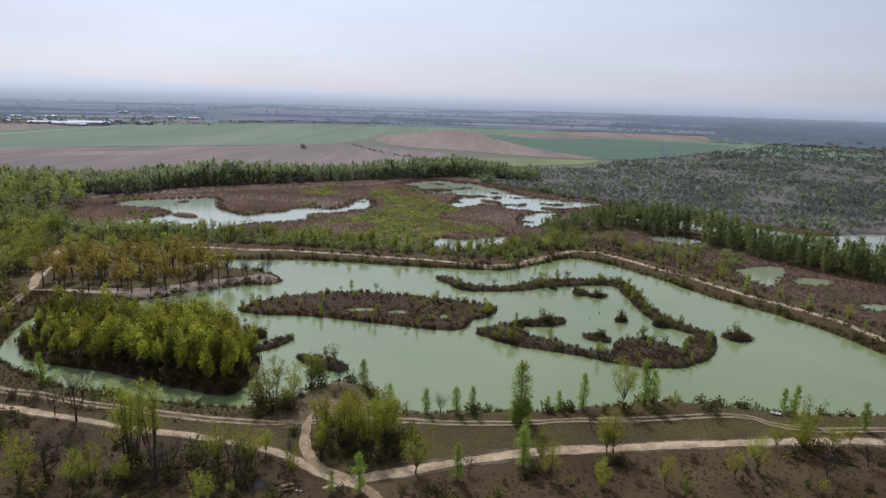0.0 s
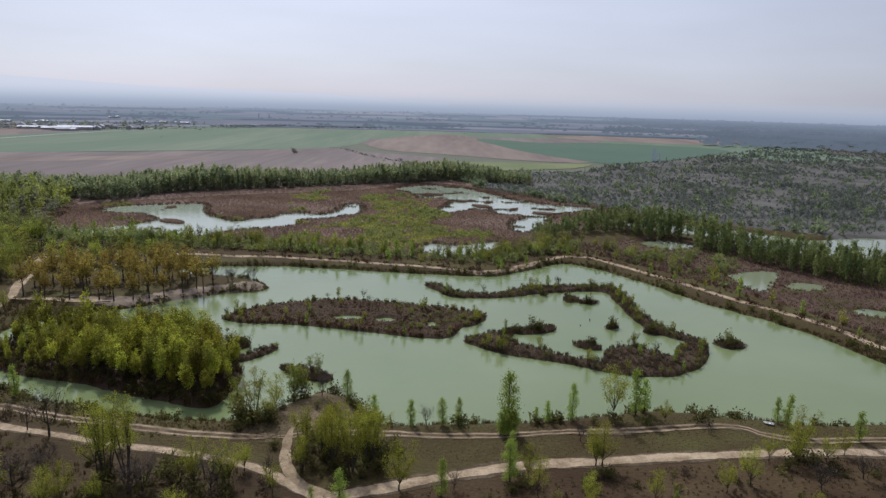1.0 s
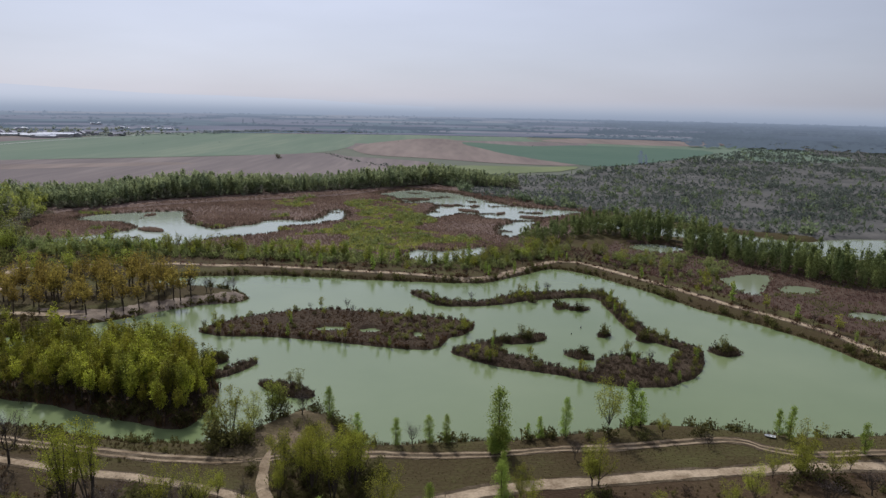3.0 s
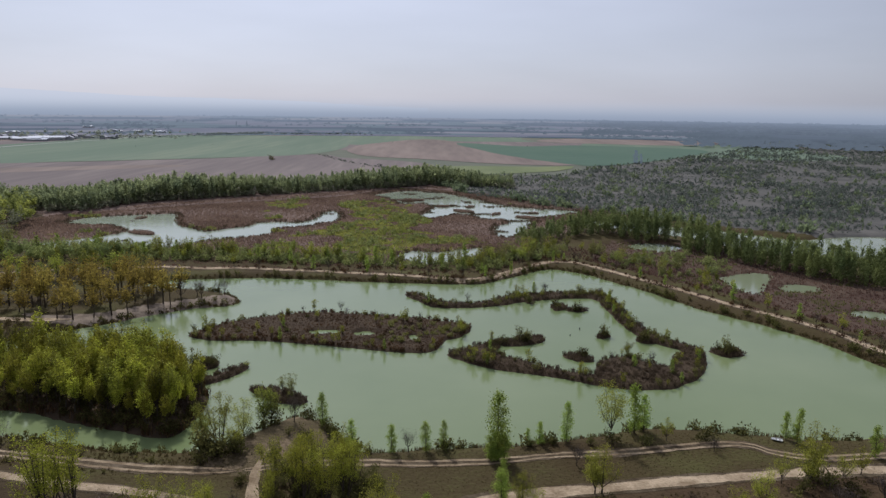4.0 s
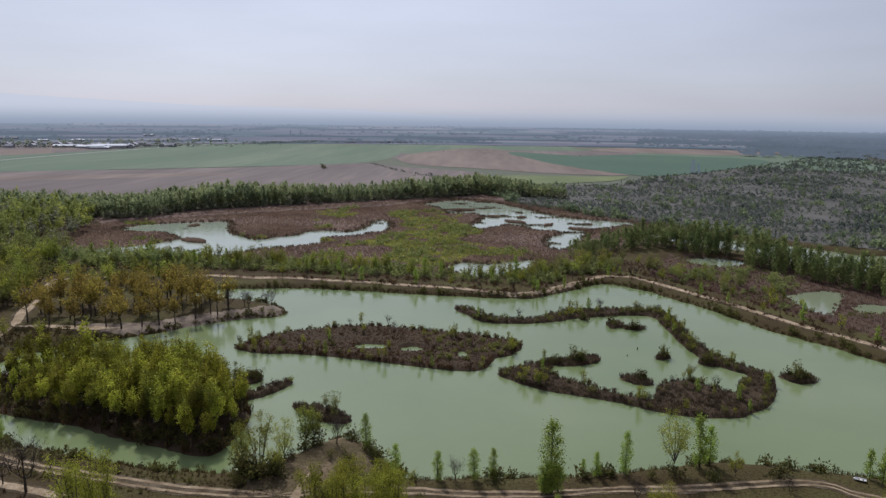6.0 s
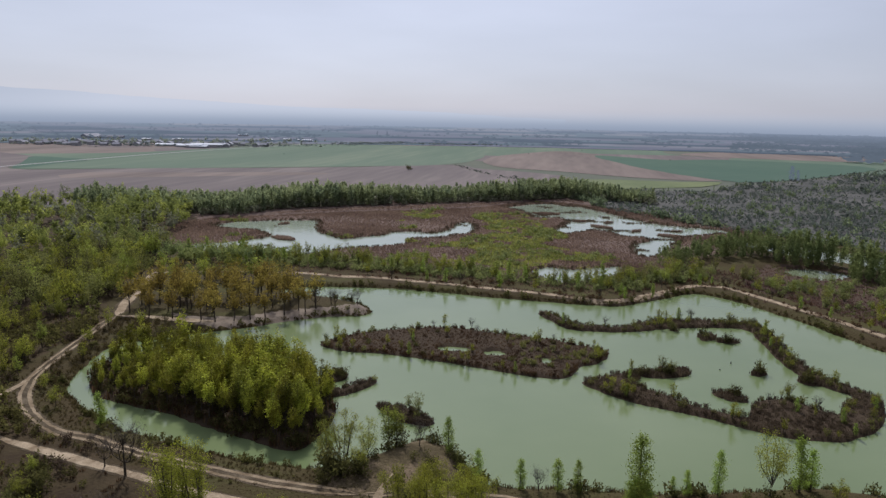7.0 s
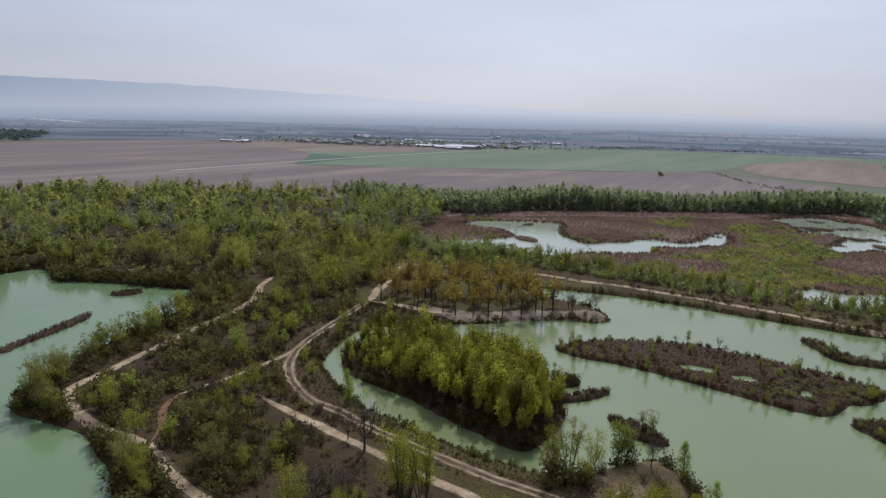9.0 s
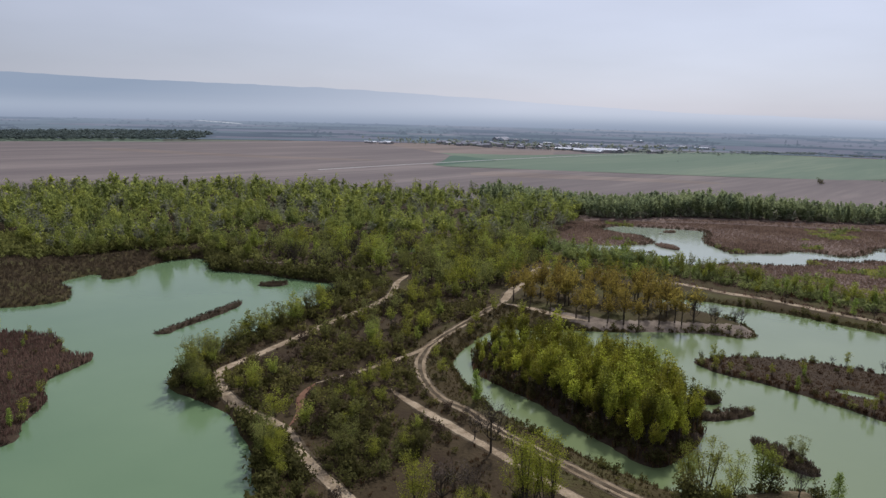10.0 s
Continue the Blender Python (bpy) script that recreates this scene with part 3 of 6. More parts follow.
def blob(x, y, r, seed):
    a = np.arange(14) / 14 * 2 * np.pi
    rr = np.array([r * (1 + 0.3 * noise.noise((math.cos(t) * 1.2, math.sin(t) * 1.2, seed * 3.1))) for t in a])
    rr = rr * (1 + 0.35 * np.array([noise.noise((math.cos(t) * 2.6, math.sin(t) * 2.6, seed * 1.7)) for t in a]))
    k, w = 1 + 0.7 * abs(math.sin(seed * 2.3)), seed * 1.1
    p, q = rr * np.cos(a) * k, 0.75 * rr * np.sin(a)
    return np.stack([x + p * math.cos(w) - q * math.sin(w), y + p * math.sin(w) * 0.8 + q * math.cos(w)], 1)


ISLES = {
    "tree": island("wooded_island", TREE_ISLE, 1.5, "wooded island in the lake, densely covered with young trees", 1.2),
    "long": island("low_island", LONG_ISLE, 1.0, "low brown island covered with dry scrub and small pools", 0.7, hollow=((-26, 196, 5.0, 2.6), (-15.5, 195, 3.6, 2.3), (-2.5, 192, 1.5, 3.0))),
    "ring": island("curved_island", RING, 0.8, "narrow curved island strip of dry reeds around open water", 0.7),
    "hook": island("narrow_island", HOOK, 0.8, "narrow dark islet beside the wooded island", 0.6),
    "spot": island("shrub_island", SPOT, 0.8, "small islet with shrubs near the shore", 0.6),
    "west": island("reed_island", WEST_ISLE, 1.5, "brown reed-covered island in the western lake", 0.7),
    "spit": island("reed_bar", SPIT, 1.0, "thin straight bar of dry reeds in the water", 0.6),
    "islet": island("reed_islet", ISLET, 0.8, "tiny reed islet close to the wooded bank", 0.5),
}
for i, (x, y, r) in enumerate(SMALL):
    ISLES["small%d" % i] = island("tiny_island", blob(x, y, r, i), 0.6, "tiny tuft-covered islet in open green water", 0.5)


for i, (x, y, r) in enumerate(((-9, 476, 6), (27, 446, 3), (22, 427, 6), (10, 446, 3), (40, 417, 3), (56, 404, 5), (62, 422, 3), (-150, 392, 3), (-133, 347, 5))):
    ISLES["marsh%d" % i] = island("marsh_islet", blob(x, y, r, 20 + i), 1.2, "small islet of dry reeds in the marsh water", 0.4)


# ---- roads and tracks ----
TRACKLINES = []


def track(name, line, width, label, rut=False, material=None, lift=0.07, verge=False):
    line = np.array((0.0, 8.0)) + (np.array(line, float) - (0.0, 8.0)) * 0.979
    c = smooth(line, 1.1, closed=False, jitter=0.22, seed=11)
    if not verge:
        TRACKLINES.append(c)
    t = np.gradient(c, axis=0)
    t /= np.linalg.norm(t, axis=1)[:, None]
    nrm = np.stack([-t[:, 1], t[:, 0]], 1)
    r = np.random.RandomState(len(c) + 7 * verge)
    wob = 1 + 0.09 * np.convolve(r.randn(len(c) + 6), np.ones(7) / 2.6, "valid") + 0.05 * r.randn(len(c))
    n_ = np.arange(len(c))
    wob = wob * np.clip(np.minimum(n_ + 0.6, len(c) - n_ - 0.4) / 6.0, 0.15, 1)
    strips = ((-0.5, -0.22), (0.2, 0.5)) if rut else ((-0.5, -0.25, 0.0, 0.25, 0.5),)
    V, F = [], []
    for st in strips:
        b = len(V)
        rows = []
        for s in st:
            edge = wob if abs(s) > 0.4 else np.minimum(wob, 1)
            p = c + nrm * (s * width * edge * np.ones(len(c)))[:, None]
            rows.append(np.c_[p, height(p) + lift + (0.05 if abs(s) < 0.1 else 0)])
        k = len(st)
        V += [row[i] for i in range(len(c)) for row in rows]
        F += [(b + i * k + j, b + i * k + j + 1, b + (i + 1) * k + j + 1, b + (i + 1) * k + j) for i in range(len(c) - 1) for j in range(k - 1)]
    tagged(mesh_ob(name, V, F, material or GRAVEL, shade=True), label, "road", kind="structure")


for line_, w_ in ((ROAD, 4.2), (ROAD_W, 2.8), (BANK, 3.0), (BANK_E, 2.8), (LANE, 2.0), (WESTLANE, 2.9), (NORTHLANE, 4.2), (DYKE, 4.4)):
    track("road_verge", line_, w_, "worn brown verge beside the track", lift=0.045, material=PATH, verge=True)
track("gravel_road", ROAD, 2.7, "pale gravel road across the dry meadow")
track("gravel_road", ROAD_W, 1.9, "pale gravel road along the lake shore", lift=0.08)
track("fork_track", FORK, 1.7, "worn sandy fork of the gravel road", lift=0.10, material=RUTS)
track("bank_track", BANK, 2.4, "two-rut dirt track along the lake bank", True, RUTS, lift=0.09)
track("bank_track", BANK_E, 2.1, "two-rut dirt track along the lake bank", True, RUTS, lift=0.09)
track("peninsula_track", PENIN, 3.0, "sandy track onto the peninsula", lift=0.12)
track("lane", LANE, 1.25, "narrow dirt lane through the scrub")
track("clearing", CLEARING, 4.0, "pale bare patch of ground in the wood", lift=0.10, material=SAND)
track("red_track", RED, 1.4, "short reddish dirt track", material=REDSOIL, lift=0.11)
track("west_lane", WESTLANE, 2.3, "pale dirt lane beside the western lake", lift=0.08)
track("north_lane", NORTHLANE, 2.8, "pale dirt lane into the woods", lift=0.11)
track("dyke_track", DYKE, 2.6, "pale track on the dyke between lake and marsh")

# ---- fields ----
def sheet(name, line, z, material, label):
    line = smooth(line, 25, jitter=3)
    bm = bmesh.new()
    vs = [bm.verts.new((x, y, z)) for x, y in line]
    f = bm.faces.new(vs)
    if f.normal.z < 0 or f.calc_area() and (f.normal_update() or f.normal.z < 0):
        f.normal_flip()
    bmesh.ops.triangulate(bm, faces=[f])
    me = bpy.data.meshes.new(name)
    bm.to_mesh(me)
    bm.free()
    me.materials.append(material)
    tagged(new(name, me), label, "distance" if name.startswith("backdrop") else "field", kind="structure")


sheet("ploughed_field", [(-500, 120), (-900, 250), (-1250, 400), (-1180, 700), (-1105, 1025), (-661, 840), (-542, 657), (-433, 706), (-257, 800), (-135, 900), (-100, 850), (-5, 780), (20, 620),
                         (0, 575), (-100, 515), (-160, 480), (-260, 440), (-380, 385), (-480, 300)], 1.52, PLOUGHED, "bare brown ploughed field on the plain")
sheet("sandy_strip", [(-430, 585), (-330, 640), (-235, 700), (-252, 722), (-350, 682), (-445, 640)], 1.58, STUBBLE, "paler sandy strip in the ploughed field")
sheet("sandy_strip", [(-1000, 480), (-760, 560), (-640, 640), (-660, 665), (-780, 600), (-1010, 520)], 1.58, STUBBLE, "paler sandy strip in the ploughed field")
sheet("dark_crop_field", [(-540, 660), (-600, 745), (-661, 840), (-600, 825), (-557, 806), (-548, 730)], 1.61, CROP2, "small dark green crop field by the road")
sheet("crop_field", [(-542, 657), (-552, 730), (-557, 806), (-661, 842), (-600, 1000), (-501, 1380), (-330, 1430), (-166, 1445), (-122, 1175), (-135, 921), (-257, 809), (-433, 706)], 1.55, CROP, "wide young green crop field on the plain")
sheet("stubble_field", [(-110, 1021), (-82, 1196), (12, 1353), (125, 995), (158, 775), (68, 783), (-5, 840), (-74, 881)], 1.58, STUBBLE, "pale brown stubble field on the plain")
sheet("green_field", [(49, 1228), (152, 1143), (249, 1188), (409, 1073), (200, 774), (135, 821), (85, 978)], 1.64, CROP2, "green crop field beside the scrubland")
sheet("grass_margin", [(-20, 700), (20, 735), (60, 745), (110, 742), (150, 752), (120, 690), (60, 655), (30, 640), (20, 680)], 1.70, MARGIN, "strip of fresh green grass beside the fields")
sheet("pale_field", [(199, 1348), (438, 1226), (636, 1468), (524, 1651)], 1.58, STUBBLE, "pale narrow field at the scrub edge")


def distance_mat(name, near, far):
    """The last of the plain, a flat glowing backdrop of distance: blue haze is put into its fields' colour and pales
    with the way off.
    """
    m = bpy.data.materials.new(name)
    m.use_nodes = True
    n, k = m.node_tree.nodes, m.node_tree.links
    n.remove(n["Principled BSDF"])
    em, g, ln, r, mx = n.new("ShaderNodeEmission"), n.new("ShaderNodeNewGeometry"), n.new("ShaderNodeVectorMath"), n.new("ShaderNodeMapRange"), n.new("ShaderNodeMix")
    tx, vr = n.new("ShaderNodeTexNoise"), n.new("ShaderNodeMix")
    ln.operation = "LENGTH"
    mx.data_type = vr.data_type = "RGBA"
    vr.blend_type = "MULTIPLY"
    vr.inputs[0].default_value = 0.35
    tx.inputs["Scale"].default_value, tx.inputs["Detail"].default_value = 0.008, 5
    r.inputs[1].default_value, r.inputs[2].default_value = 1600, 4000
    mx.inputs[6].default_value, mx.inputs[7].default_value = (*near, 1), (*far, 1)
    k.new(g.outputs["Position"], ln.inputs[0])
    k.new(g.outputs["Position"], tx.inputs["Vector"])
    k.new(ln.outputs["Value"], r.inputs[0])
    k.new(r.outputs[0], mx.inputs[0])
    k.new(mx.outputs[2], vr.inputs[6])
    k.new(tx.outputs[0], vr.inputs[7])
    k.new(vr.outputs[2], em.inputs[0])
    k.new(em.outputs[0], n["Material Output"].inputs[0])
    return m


# Haze over the far fields and woods is put into these glowing colours.
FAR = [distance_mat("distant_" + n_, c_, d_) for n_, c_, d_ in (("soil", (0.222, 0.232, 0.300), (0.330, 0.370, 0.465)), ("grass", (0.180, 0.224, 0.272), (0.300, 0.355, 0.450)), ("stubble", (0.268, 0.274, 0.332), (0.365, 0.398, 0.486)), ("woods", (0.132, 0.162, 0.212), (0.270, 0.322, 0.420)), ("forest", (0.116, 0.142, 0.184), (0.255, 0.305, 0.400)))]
rf = random.Random(5)
nth = 0
for i in range(3):
    a = -80.0
    while a < 16:
        w = rf.uniform(4, 13)
        r0, r1 = (1000, 1160, 1320)[i], (1160, 1320, 1505)[i]
        p = [(r * math.sin(radians(b)), r * math.cos(radians(b))) for r, b in ((r0, a), (r1, a + rf.uniform(-1, 1)), (r1 + 2, a + w), (r0, a + w))]
        nth += 1
        sheet("far_field", p, 1.33 + 0.0035 * nth, rf.choice((PLOUGHED, CROP, STUBBLE, CROP, FARGRASS)), "distant field on the flat plain")
        a += w
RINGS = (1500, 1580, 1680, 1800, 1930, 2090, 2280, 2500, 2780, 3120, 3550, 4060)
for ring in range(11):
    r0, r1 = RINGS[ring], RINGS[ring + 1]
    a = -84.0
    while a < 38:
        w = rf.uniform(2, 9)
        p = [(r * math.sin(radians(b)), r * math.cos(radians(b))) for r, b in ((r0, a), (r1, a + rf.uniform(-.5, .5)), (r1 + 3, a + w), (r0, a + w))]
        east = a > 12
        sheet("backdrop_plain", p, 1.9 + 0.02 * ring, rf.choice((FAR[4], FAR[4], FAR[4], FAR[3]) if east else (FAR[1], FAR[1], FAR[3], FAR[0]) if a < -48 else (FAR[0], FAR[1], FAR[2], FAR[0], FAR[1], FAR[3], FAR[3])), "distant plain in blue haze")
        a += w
# Strip glows pale: the water's sky brightness is put into its emitted colour.
CANAL = distance_mat("distant_water", (0.60, 0.63, 0.68), (0.58, 0.62, 0.68))
sheet("backdrop_water", [(-3600, 2185), (-2700, 1850), (-2750, 1925), (-3640, 2225)], 2.25, CANAL, "thin bright strip of distant water")
c = smooth([(-560, 500), (-566, 724), (-558, 984), (-530, 1200), (-500, 1388), (-420, 1640)], 20, closed=False)
tagged(mesh_ob("far_road", [(x + s, y, 1.72) for x, y in c for s in (-2.6, 2.6)], [(2 * i, 2 * i + 1, 2 * i + 3, 2 * i + 2) for i in range(len(c) - 1)], FARROAD), "pale straight road across the far fields", "road", kind="structure")

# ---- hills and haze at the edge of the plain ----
# Ridge glows in haze blue put into its colour, independent of the sun.
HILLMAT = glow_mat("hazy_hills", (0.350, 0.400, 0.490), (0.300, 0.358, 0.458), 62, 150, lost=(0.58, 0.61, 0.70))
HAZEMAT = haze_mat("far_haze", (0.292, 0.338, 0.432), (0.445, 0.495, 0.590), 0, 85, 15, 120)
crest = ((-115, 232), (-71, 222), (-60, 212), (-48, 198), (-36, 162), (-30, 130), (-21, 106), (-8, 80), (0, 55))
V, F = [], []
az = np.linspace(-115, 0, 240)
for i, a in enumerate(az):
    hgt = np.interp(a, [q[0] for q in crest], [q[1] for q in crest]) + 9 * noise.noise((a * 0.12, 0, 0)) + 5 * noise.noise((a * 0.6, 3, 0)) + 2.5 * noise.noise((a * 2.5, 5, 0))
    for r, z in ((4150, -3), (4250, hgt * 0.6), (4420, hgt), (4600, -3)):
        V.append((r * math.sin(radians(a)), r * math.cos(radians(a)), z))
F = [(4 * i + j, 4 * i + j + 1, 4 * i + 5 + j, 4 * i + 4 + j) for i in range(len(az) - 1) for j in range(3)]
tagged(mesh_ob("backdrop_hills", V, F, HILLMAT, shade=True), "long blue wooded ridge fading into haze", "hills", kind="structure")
# Glowing wall that imitates haze along the horizon; it holds no woods.
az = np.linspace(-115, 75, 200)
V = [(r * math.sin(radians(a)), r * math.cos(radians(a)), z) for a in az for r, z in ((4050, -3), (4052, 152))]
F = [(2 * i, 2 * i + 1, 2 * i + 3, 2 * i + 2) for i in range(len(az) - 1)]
tagged(mesh_ob("backdrop_distance", V, F, HAZEMAT), "glowing wall of blue haze along the horizon", "distance", kind="structure")


# ---- plants ----
def limb(V, F, p, q, r0, r1, sides=5):
    p, q = np.array(p, float), np.array(q, float)
    d = (q - p) / max(np.linalg.norm(q - p), 1e-6)
    u = np.cross(d, (0.3, 0.9, 0.2))
    u /= np.linalg.norm(u)
    v = np.cross(d, u)
    b = len(V)
    for c_, r in ((p, r0), (q, r1)):
        for i in range(sides):
            t = 2 * math.pi * i / sides
            V.append(c_ + r * (math.cos(t) * u + math.sin(t) * v))
    for i in range(sides):
        j = (i + 1) % sides
        F.append((b + i, b + j, b + sides + j, b + sides + i))


def cards(r, centres, count, spread, size, flat=0.75, up=0.9):
    """Small pointed leaf sprays round the given centres, most of them rising: vertices and triangles."""
    count *= 2
    c = centres[r.randint(len(centres), size=count)] + r.randn(count, 3) * spread * np.array((1, 1, 0.9))
    s = size * r.uniform(0.6, 1.35, count)
    a = r.randn(count, 3) + np.array((0, 0, up))
    a /= np.linalg.norm(a, axis=1)[:, None]
    b = np.cross(a, r.randn(count, 3))
    b /= np.linalg.norm(b, axis=1)[:, None]
    a, b = a * (s * 1.45)[:, None], b * (s * flat * 0.62)[:, None]
    V = np.stack([c - b, c + b, c + a], 1).reshape(-1, 3)
    return V, np.arange(3 * count).reshape(-1, 3)


def plant_shape(kind, seed, dense=1.0):
    """Trunk and crown of one plant of unit kind: two (vertices, quads) pairs and its height."""
    dense = dense * (0.85 if kind == "isle" else 1)
    slim = 0.62 if kind == "isle" else 1.0
    kind = {"olive": "willow", "isle": "forest"}.get(kind, kind)
    r = np.random.RandomState(seed)
    V, F = [], []
    big = dense**-0.5  # fewer sprays are larger ones
    if kind == "poplar":
        h = 10.0
        lean = r.uniform(-0.3, 0.3, 2)
        top = np.array((lean[0], lean[1], h * 0.92))
        limb(V, F, (0, 0, -0.4), top * 0.5, 0.17, 0.10, 6)
        limb(V, F, top * 0.5, top, 0.10, 0.02, 5)
        C = []
        for i in range(46):
            z = h * (0.08 + 0.90 * (i + r.rand()) / 46)
            w = 1.85 * math.sin(math.pi * min(1, (z / h) ** 0.75) * 0.97 + 0.05) ** 0.7 * r.uniform(0.35, 1.0)
            t = r.uniform(0, 6.28)
            tip = np.array((w * math.cos(t) + lean[0] * z / h, w * math.sin(t) + lean[1] * z / h, z))
            limb(V, F, (lean[0] * z / h, lean[1] * z / h, z - w * 1.1), tip, 0.04, 0.012, 3)
            C += [tip, tip * 0.62 + np.array((lean[0] * z / h, lean[1] * z / h, z - w * 0.5)) * 0.38]
        crown = cards(r, np.array(C), int(900 * dense), 0.36, 0.225 * big)
    elif kind == "coppice":  # several slender stems from one stool
        h = 10.0
        C = []
        for i in range(6):
            t = i * 2.4 + r.uniform(-.5, .5)
            rad = r.uniform(0.6, 2.7)
            foot = np.array((0.3 * math.cos(t), 0.3 * math.sin(t), -0.4))
            tip = np.array((rad * math.cos(t), rad * math.sin(t), h * r.uniform(0.72, 1.0)))
            mid = foot * 0.55 + tip * 0.45 + np.array((r.uniform(-.4, .4), r.uniform(-.4, .4), 0))
            limb(V, F, foot, mid, 0.12, 0.07, 5)
            limb(V, F, mid, tip, 0.07, 0.012, 4)
            C += [mid + (tip - mid) * k for k in (0.2, 0.5, 0.75, 0.9, 1.0)]
            for j in range(8):
                b0 = mid + (tip - mid) * r.uniform(-0.15, 0.9)
                e = b0 + np.array((r.uniform(-1, 1), r.uniform(-1, 1), r.uniform(0.2, 1.2))) * 1.25
                limb(V, F, b0, e, 0.028, 0.008, 3)
                C += [e, e * 0.6 + b0 * 0.4]
        crown = cards(r, np.array(C), int(820 * dense), 0.30, 0.175 * big, up=0.35)
    elif kind in ("willow", "forest", "budding"):
        h = {"willow": 10.0, "forest": 10.0, "budding": 9.0}[kind]
        wide = {"willow": 3.2, "forest": 2.2, "budding": 2.2}[kind] * slim
        low = 0.22 if slim < 1 else {"willow": 0.11, "forest": 0.24, "budding": 0.30}[kind]
        fork = np.array((r.uniform(-.2, .2), r.uniform(-.2, .2), h * low))
        limb(V, F, (0, 0, -0.4), fork, 0.2, 0.14, 6)
        C = []
        for i in range(8):
            t = i * 2.4 + r.uniform(-.4, .4)
            rad = wide * r.uniform(0.4, 0.95) if i else 0.2
            tip = np.array((rad * math.cos(t), rad * math.sin(t), h * (r.uniform(0.52, 0.93) if i else 0.98)))
            base_ = fork + np.array((0, 0, h * r.uniform(0, 0.16)))
            mid = base_ * 0.4 + tip * 0.6 + np.array((0.12 * tip[0], 0.12 * tip[1], -0.05 * h))
            limb(V, F, base_, mid, 0.09, 0.05, 4)
            limb(V, F, mid, tip, 0.05, 0.012, 3)
            C += [mid + (tip - mid) * k for k in (0.1, 0.45, 0.75, 1.0)] + [base_ + (mid - base_) * 0.75]
            for j in range(4):
                b0 = base_ + (mid - base_) * r.uniform(0.4, 1.0) if j < 2 else mid + (tip - mid) * r.uniform(0, 0.8)
                e = b0 + np.array((r.uniform(-1, 1), r.uniform(-1, 1), r.uniform(0.0, 1.3))) * wide * 0.42
                limb(V, F, b0, e, 0.03, 0.008, 3)
                C += [e, e * 0.65 + b0 * 0.35]
        if slim < 1:
            C = [q for q in C if q[2] > 0.34 * h]
        n = {"willow": 850, "forest": 800, "budding": 640}[kind]
        crown = cards(r, np.array(C), int(n * dense), 0.38 * slim**0.5, {"willow": 0.19, "forest": 0.205, "budding": 0.19}[kind] * big, up=0.35)
    elif kind == "bare":
        h = 6.0
        C = []
        crotch = np.array((r.uniform(-.15, .15), r.uniform(-.15, .15), h * r.uniform(0.16, 0.24)))
        limb(V, F, (0, 0, -0.3), crotch, 0.13, 0.10, 6)
        for i in range(6):
            t = i * 2.4 + r.uniform(-.4, .4)
            rad = r.uniform(0.7, 1.5) if i else 0.2
            q = np.array((rad * math.cos(t), rad * math.sin(t), h * r.uniform(0.42, 0.62)))
            knee = crotch * 0.5 + q * 0.5 + np.array((0.2 * q[0], 0.2 * q[1], -0.25))
            limb(V, F, crotch, knee, 0.075, 0.055, 4)
            limb(V, F, knee, q, 0.055, 0.035, 4)
            for j in range(6):
                b0 = knee + (q - knee) * r.uniform(0.2, 1.0)
                e = b0 + np.array((r.uniform(-1, 1), r.uniform(-1, 1), r.uniform(0.25, 1.7))) * 1.15
                limb(V, F, b0, e, 0.032, 0.012, 3)
                for l in range(4):
                    g = e + np.array((r.uniform(-.55, .55), r.uniform(-.55, .55), r.uniform(0.0, .65)))
                    limb(V, F, b0 + (e - b0) * r.uniform(0.4, 1.0), g, 0.014, 0.005, 3)
                    C.append(g)
        crown = cards(r, np.array(C), int(150 * dense), 0.3, 0.16, 0.2)
    else:  # scrub
        h = 2.4
        C = []
        for i in range(9):
            t = i * 2.4
            e = np.array((r.uniform(.2, 1.4) * math.cos(t), r.uniform(.2, 1.4) * math.sin(t), h * r.uniform(0.3, 0.9)))
            limb(V, F, (0, 0, -0.2), e, 0.04, 0.01, 3)
            C += [e, e * np.array((1, 1, 0.5))]
        crown = cards(r, np.array(C), int(160 * dense), 0.36, 0.225 * big)
    return (np.array(V), np.array(F)), crown, h


KINDS = {
    "poplar": ("poplar_tree", "slender poplar with fresh light-green leaves", "tree"),
    "willow": ("willow_tree", "open-crowned tree with yellowish spring leaves", "tree"),
    "forest": ("young_tree", "young broadleaved tree with fresh green leaves", "tree"),
    "isle": ("slender_tree", "young broadleaved tree with yellow-green leaves", "tree"),
    "budding": ("budding_tree", "tall tree with orange-brown budding leaves", "tree"),
    "olive": ("half_leafed_tree", "half-leafed tree with thin olive-brown foliage", "tree"),
    "coppice": ("multi_stemmed_tree", "tree of several slender stems with thin yellow-green leaves", "tree"),
    "bare": ("bare_tree", "leafless grey-brown tree with fine twigs", "tree"),
    "scrub": ("shrub", "low dull-green shrub on dry ground", "shrub"),
}
TEMPLATES, NATURAL = {}, {}
pick = random.Random(21)


